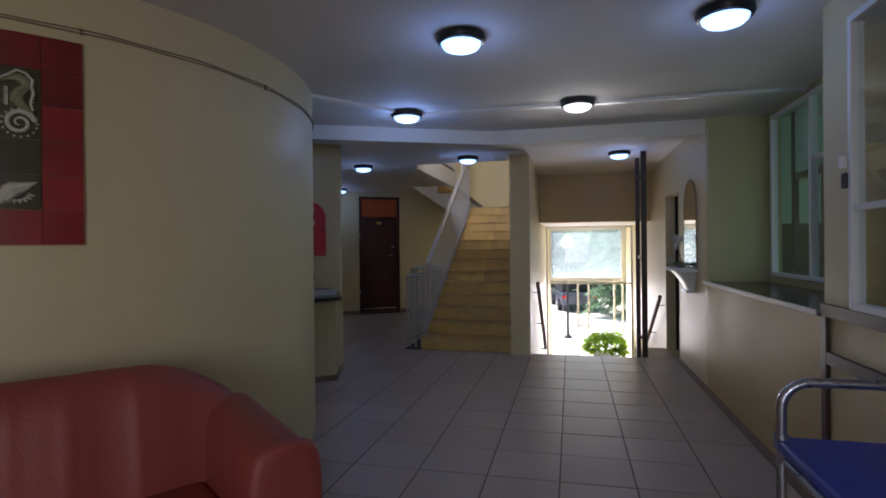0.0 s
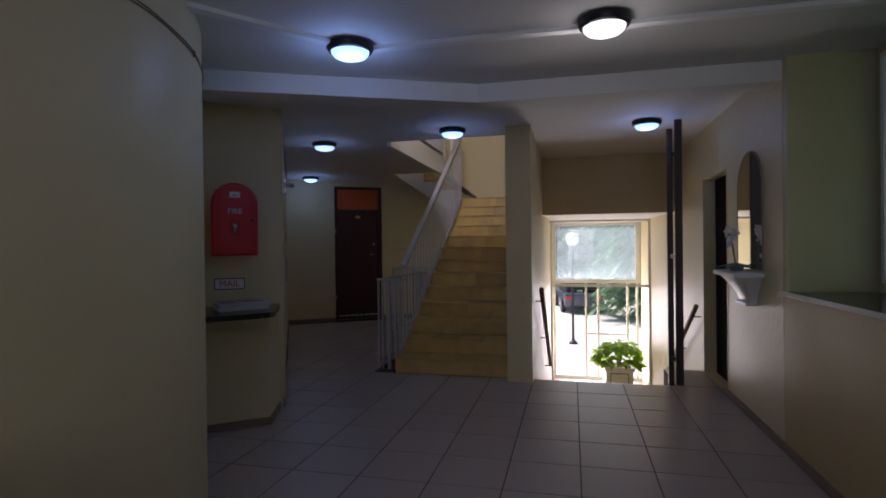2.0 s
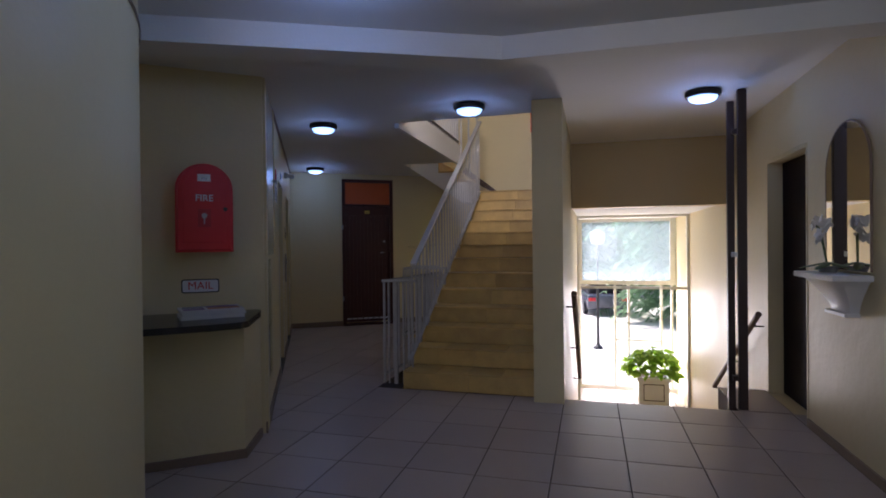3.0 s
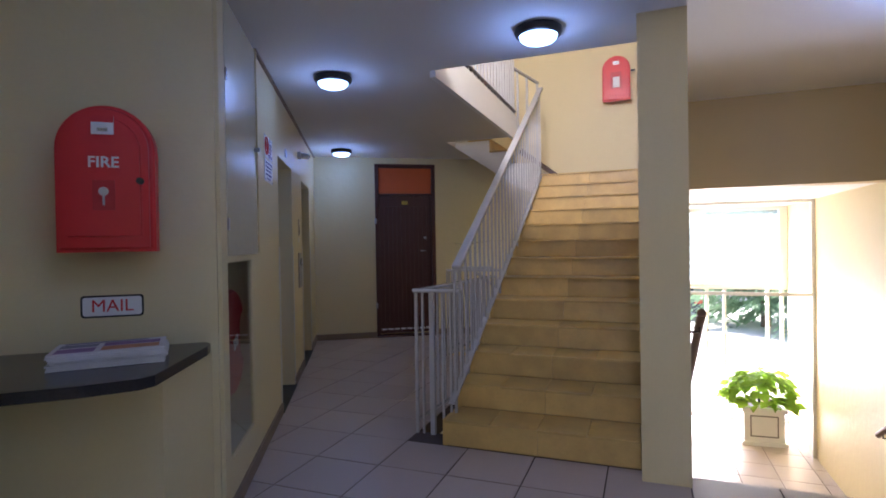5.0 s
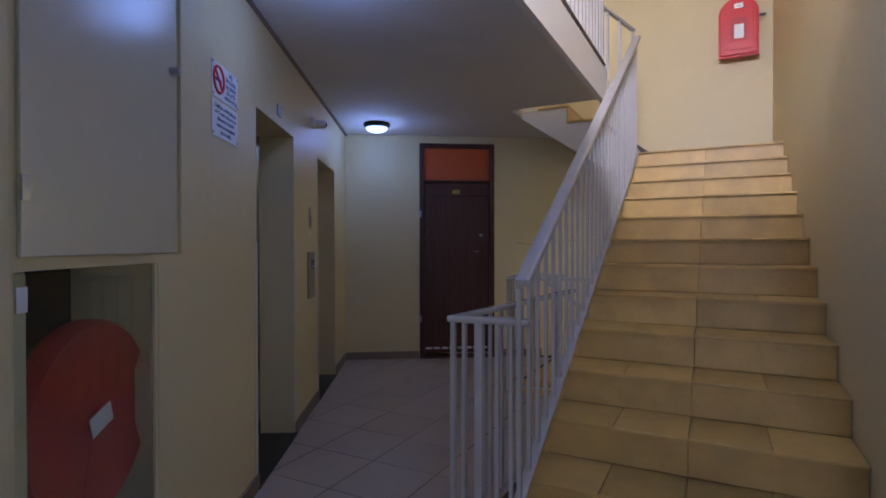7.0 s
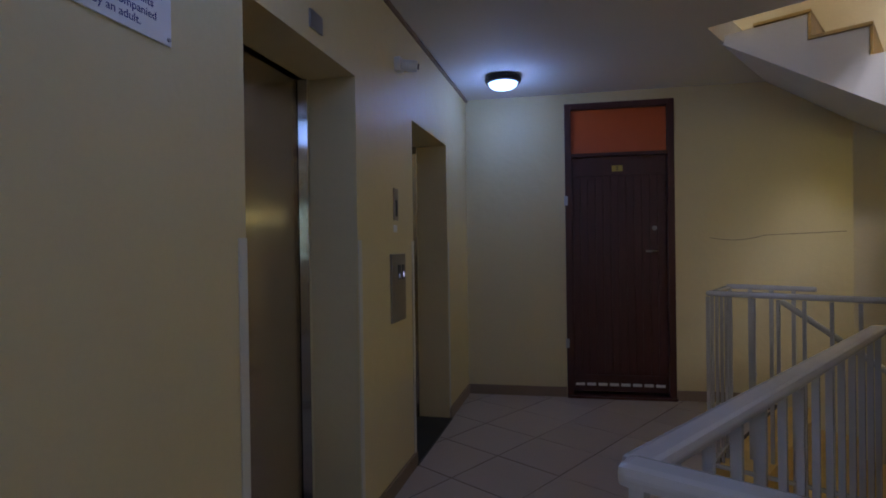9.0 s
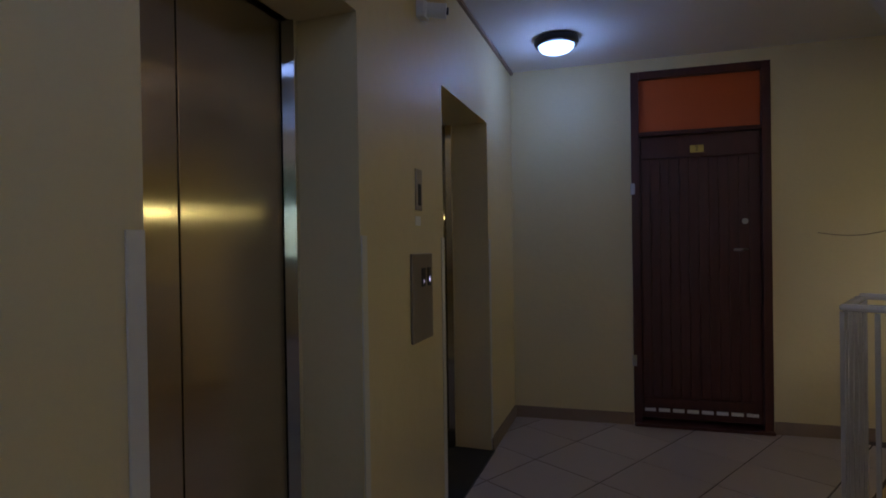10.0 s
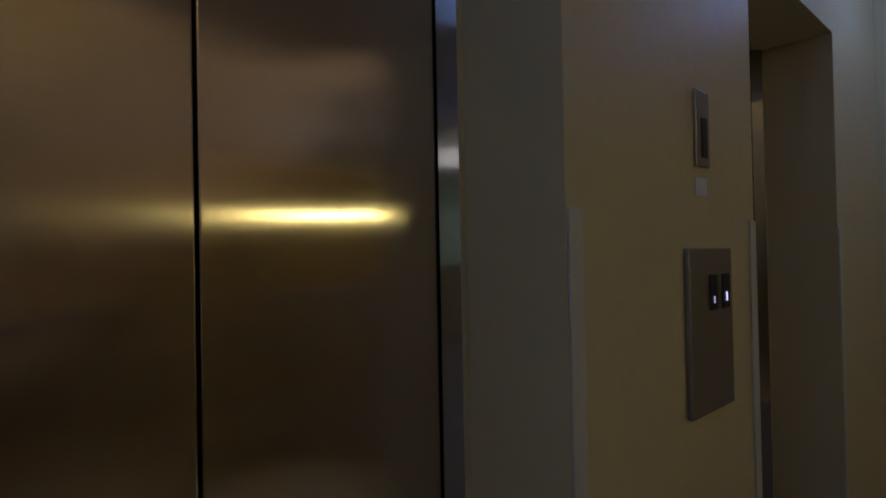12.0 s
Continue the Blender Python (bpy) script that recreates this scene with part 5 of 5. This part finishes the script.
for i, (x, y, h, sp) in enumerate(((-5.5, 31, 8, 4.4), (-1.2, 33, 9, 4.8), (3.1, 18.2, 6.5, 3.0), (6.4, 31, 8.5, 4.8), (11, 32, 8, 4.8), (4.4, 35, 10, 5.4), (-10, 34, 9, 5.2), (1.0, 37, 11, 6), (15.5, 35, 9.5, 6))):
    tr_ = thing("garden_tree", pose(x, y + 6, LOW - 0.15), "dense green palm-like garden tree in sun", "tree", "garden trees")
    bm = bmesh.new()
    bm_tube(bm, (0, 0, 0), (0.1, 0.05, h * 0.5), 0.16, 10, 0.11)
    bm_tube(bm, (0.1, 0.05, h * 0.5), (0.0, 0.15, h * 0.85), 0.11, 10, 0.05)
    for k in range(4):
        bm_tube(bm, (0.08, 0.05, h * (0.35 + 0.1 * k)), (1.1 * math.cos(k * 1.7), 1.1 * math.sin(k * 1.7), h * (0.55 + 0.1 * k)), 0.05, 8, 0.02)
    part("trunk", bm, BARK, tr_)
    cr = new("crown", bm_frond_tree(20 + i, h, sp, 300, 0.40))
    cr.parent = tr_
car = thing("parked_car", pose(0.2, 27.0, LOW - 0.15, 0, 0, 8), "dark parked car with red tail lights", "car")
CARP = material("dark_car_paint", (0.09, 0.09, 0.12), 0.2, 0.3, coat=0.5)
part("body", bm_cushion(-0.85, 0.85, -2.0, 2.0, 0.28, 0.88, 0.12), CARP, car, smooth=True)
part("cabin", bm_cushion(-0.72, 0.72, -1.2, 1.3, 0.82, 1.42, 0.18), BLACK, car, "dark glazed cabin", smooth=True)
for x in (-0.66, 0.66):
    part("tail_light", box(x - 0.14, x + 0.14, -2.03, -1.97, 0.62, 0.76, 0.02), RED, car, "red tail light")
for x in (-0.84, 0.84):
    for y in (-1.25, 1.3):
        part("wheel", bm_tube(bmesh.new(), (x - 0.09, y, 0.31), (x + 0.09, y, 0.31), 0.31, 20), BLACK, car)

# ---- skirtings ----


def skirting(name, a, b, h=0.085, th=0.014):
    structure(name, wall_mesh(a, b, 0.0, h, -th), SKIRT, "brown skirting tile", "baseboard")


skirting("baseboard_lift_a", on_lift(S_FIRE, 0), on_lift(7.945, 0))
skirting("baseboard_lift_b", on_lift(8.795, 0), on_lift(9.63, 0))
skirting("baseboard_lift_c", on_lift(10.505, 0), on_lift(S_CORNER, 0))
skirting("baseboard_back_a", corner, tuple((DM @ Vector((0.863, 0, 0))).xy))
skirting("baseboard_back_b", tuple((DM @ Vector((1.773, 0, 0))).xy), tuple((DM @ Vector((2.35, 0, 0))).xy))
skirting("baseboard_right", (1.35, 6.62), (1.35, 5.30), 0.06)
skirting("baseboard_counter", (1.35, 5.297), (1.35, -1.5), 0.06)
structure("trim_lift_cornice", wall_mesh(on_lift(7.0, 0), on_lift(S_CORNER, 0), Z_CEIL - 0.02, Z_CEIL - 0.002, -0.02), SKIRT, "dark line at the ceiling", "trim")

# ---- stair tiles and floor tiles ----
tile_bm = {}


def tile_mesh(name, sx, sy, sz, mat, bevel=0.002):
    key = (name, round(sx, 3), round(sy, 3), round(sz, 3))
    if key not in tile_bm:
        bm = bmesh.new()
        b = bevel
        lo = [bm.verts.new((x * sx / 2, y * sy / 2, 0)) for x, y in ((-1, -1), (1, -1), (1, 1), (-1, 1))]
        mid = [bm.verts.new((x * sx / 2, y * sy / 2, sz - b)) for x, y in ((-1, -1), (1, -1), (1, 1), (-1, 1))]
        hi = [bm.verts.new((x * (sx / 2 - b), y * (sy / 2 - b), sz)) for x, y in ((-1, -1), (1, -1), (1, 1), (-1, 1))]
        bm.faces.new(hi)
        for p, q in ((lo, mid), (mid, hi)):
            for i in range(4):
                j = (i + 1) % 4
                bm.faces.new((p[i], p[j], q[j], q[i]))
        tile_bm[key] = mesh_of(name, bm, mat)
    return tile_bm[key]


rnd = random.Random(11)
tw = (STAIR_R - STAIR_L) / 4
for i in range(13):
    y0, z = STEP_Y + TREAD * i, RISE * (i + 1)
    for k in range(4):
        x = STAIR_L + tw * (k + 0.5)
        depth = TREAD if i < 12 else 0.62
        t = new("tread_tile", tile_mesh("tread_tile", tw - 0.0025, depth + 0.026, 0.014, STEP, 0.004))
        t.parent = stair
        t.matrix_basis = pose(x, y0 + depth / 2 - 0.013, z - 0.012 + rnd.uniform(-0.001, 0.001))
    for k in range(2):
        x = STAIR_L + tw * 2 * (k + 0.5)
        r = new("riser_tile", tile_mesh("riser_tile", 2 * tw - 0.002, RISE - 0.018, 0.010, STEP))
        r.parent = stair
        r.matrix_basis = pose(x, y0 + 0.010, z - RISE / 2 - 0.005, 90, 0, 0)

P, PX = 0.432, 0.446
floor_ob = bpy.data.objects["floor"]


def floor_ok(x, y):
    if y < -2.7 or x < -5.6 or (y < 5 and x < -3.7):
        return False
    if (x - CYL.x) ** 2 + (y - CYL.y) ** 2 < (RAD - 0.35) ** 2 or (x < -2.1 and y < 1.5):
        return False
    if y > 6.9:
        n = N.x * x + N.y * y
        if x > -2.27 or n < 0.15 or (y > 9.6 and x > -2.9):
            return False
        if -math.sin(radians(29.36)) * (x - corner[0]) + math.cos(radians(29.36)) * (y - corner[1]) > 0.42:
            return False
        return True
    if x > 1.62:
        return False
    return N.x * x + N.y * y > 0.15 or y < 5


for i in range(-14, 4):
    for j in range(-22, 11):
        cx_, cy_ = PX * (i + 0.5), 6.48 + P * (j + 0.5)
        if not floor_ok(cx_, cy_):
            continue
        t = new("floor_tile", tile_mesh("floor_tile", PX - 0.008, P - 0.008, 0.006, TILE, 0.0015))
        t.parent = floor_ob
        t.matrix_basis = pose(cx_, cy_, -0.0055 + rnd.uniform(-0.0006, 0.0006), rnd.uniform(-0.05, 0.05), rnd.uniform(-0.05, 0.05), 0)
for x, y, w, d in ((1.15, 7.28, 0.39, 0.72), (-2.81, 9.581, 0.4245, 0.148), (-2.378, 9.581, 0.4245, 0.148)):
    t = new("floor_tile", tile_mesh("floor_tile", w, d, 0.006, TILE, 0.0015))
    t.parent = floor_ob
    t.matrix_basis = pose(x, y, -0.005)
for j in range(7, 11):
    cx_, cy_ = -3.043, 6.48 + P * (j + 0.5)
    if floor_ok(cx_, cy_):
        t = new("floor_tile", tile_mesh("floor_tile", 0.146, P - 0.008, 0.006, TILE, 0.0015))
        t.parent = floor_ob
        t.matrix_basis = pose(cx_, cy_, -0.0055)
exit_floor = bpy.data.objects["floor_exit"]
for i in range(5):
    for j in range(10):
        t = new("floor_tile", tile_mesh("floor_tile", P - 0.0075, P - 0.0075, 0.006, TILE, 0.0015))
        t.parent = exit_floor
        t.matrix_basis = pose(-0.30 + P * i, 9.02 + P * (j + 0.5), LOW - 0.0055 + rnd.uniform(-0.0005, 0.0005))
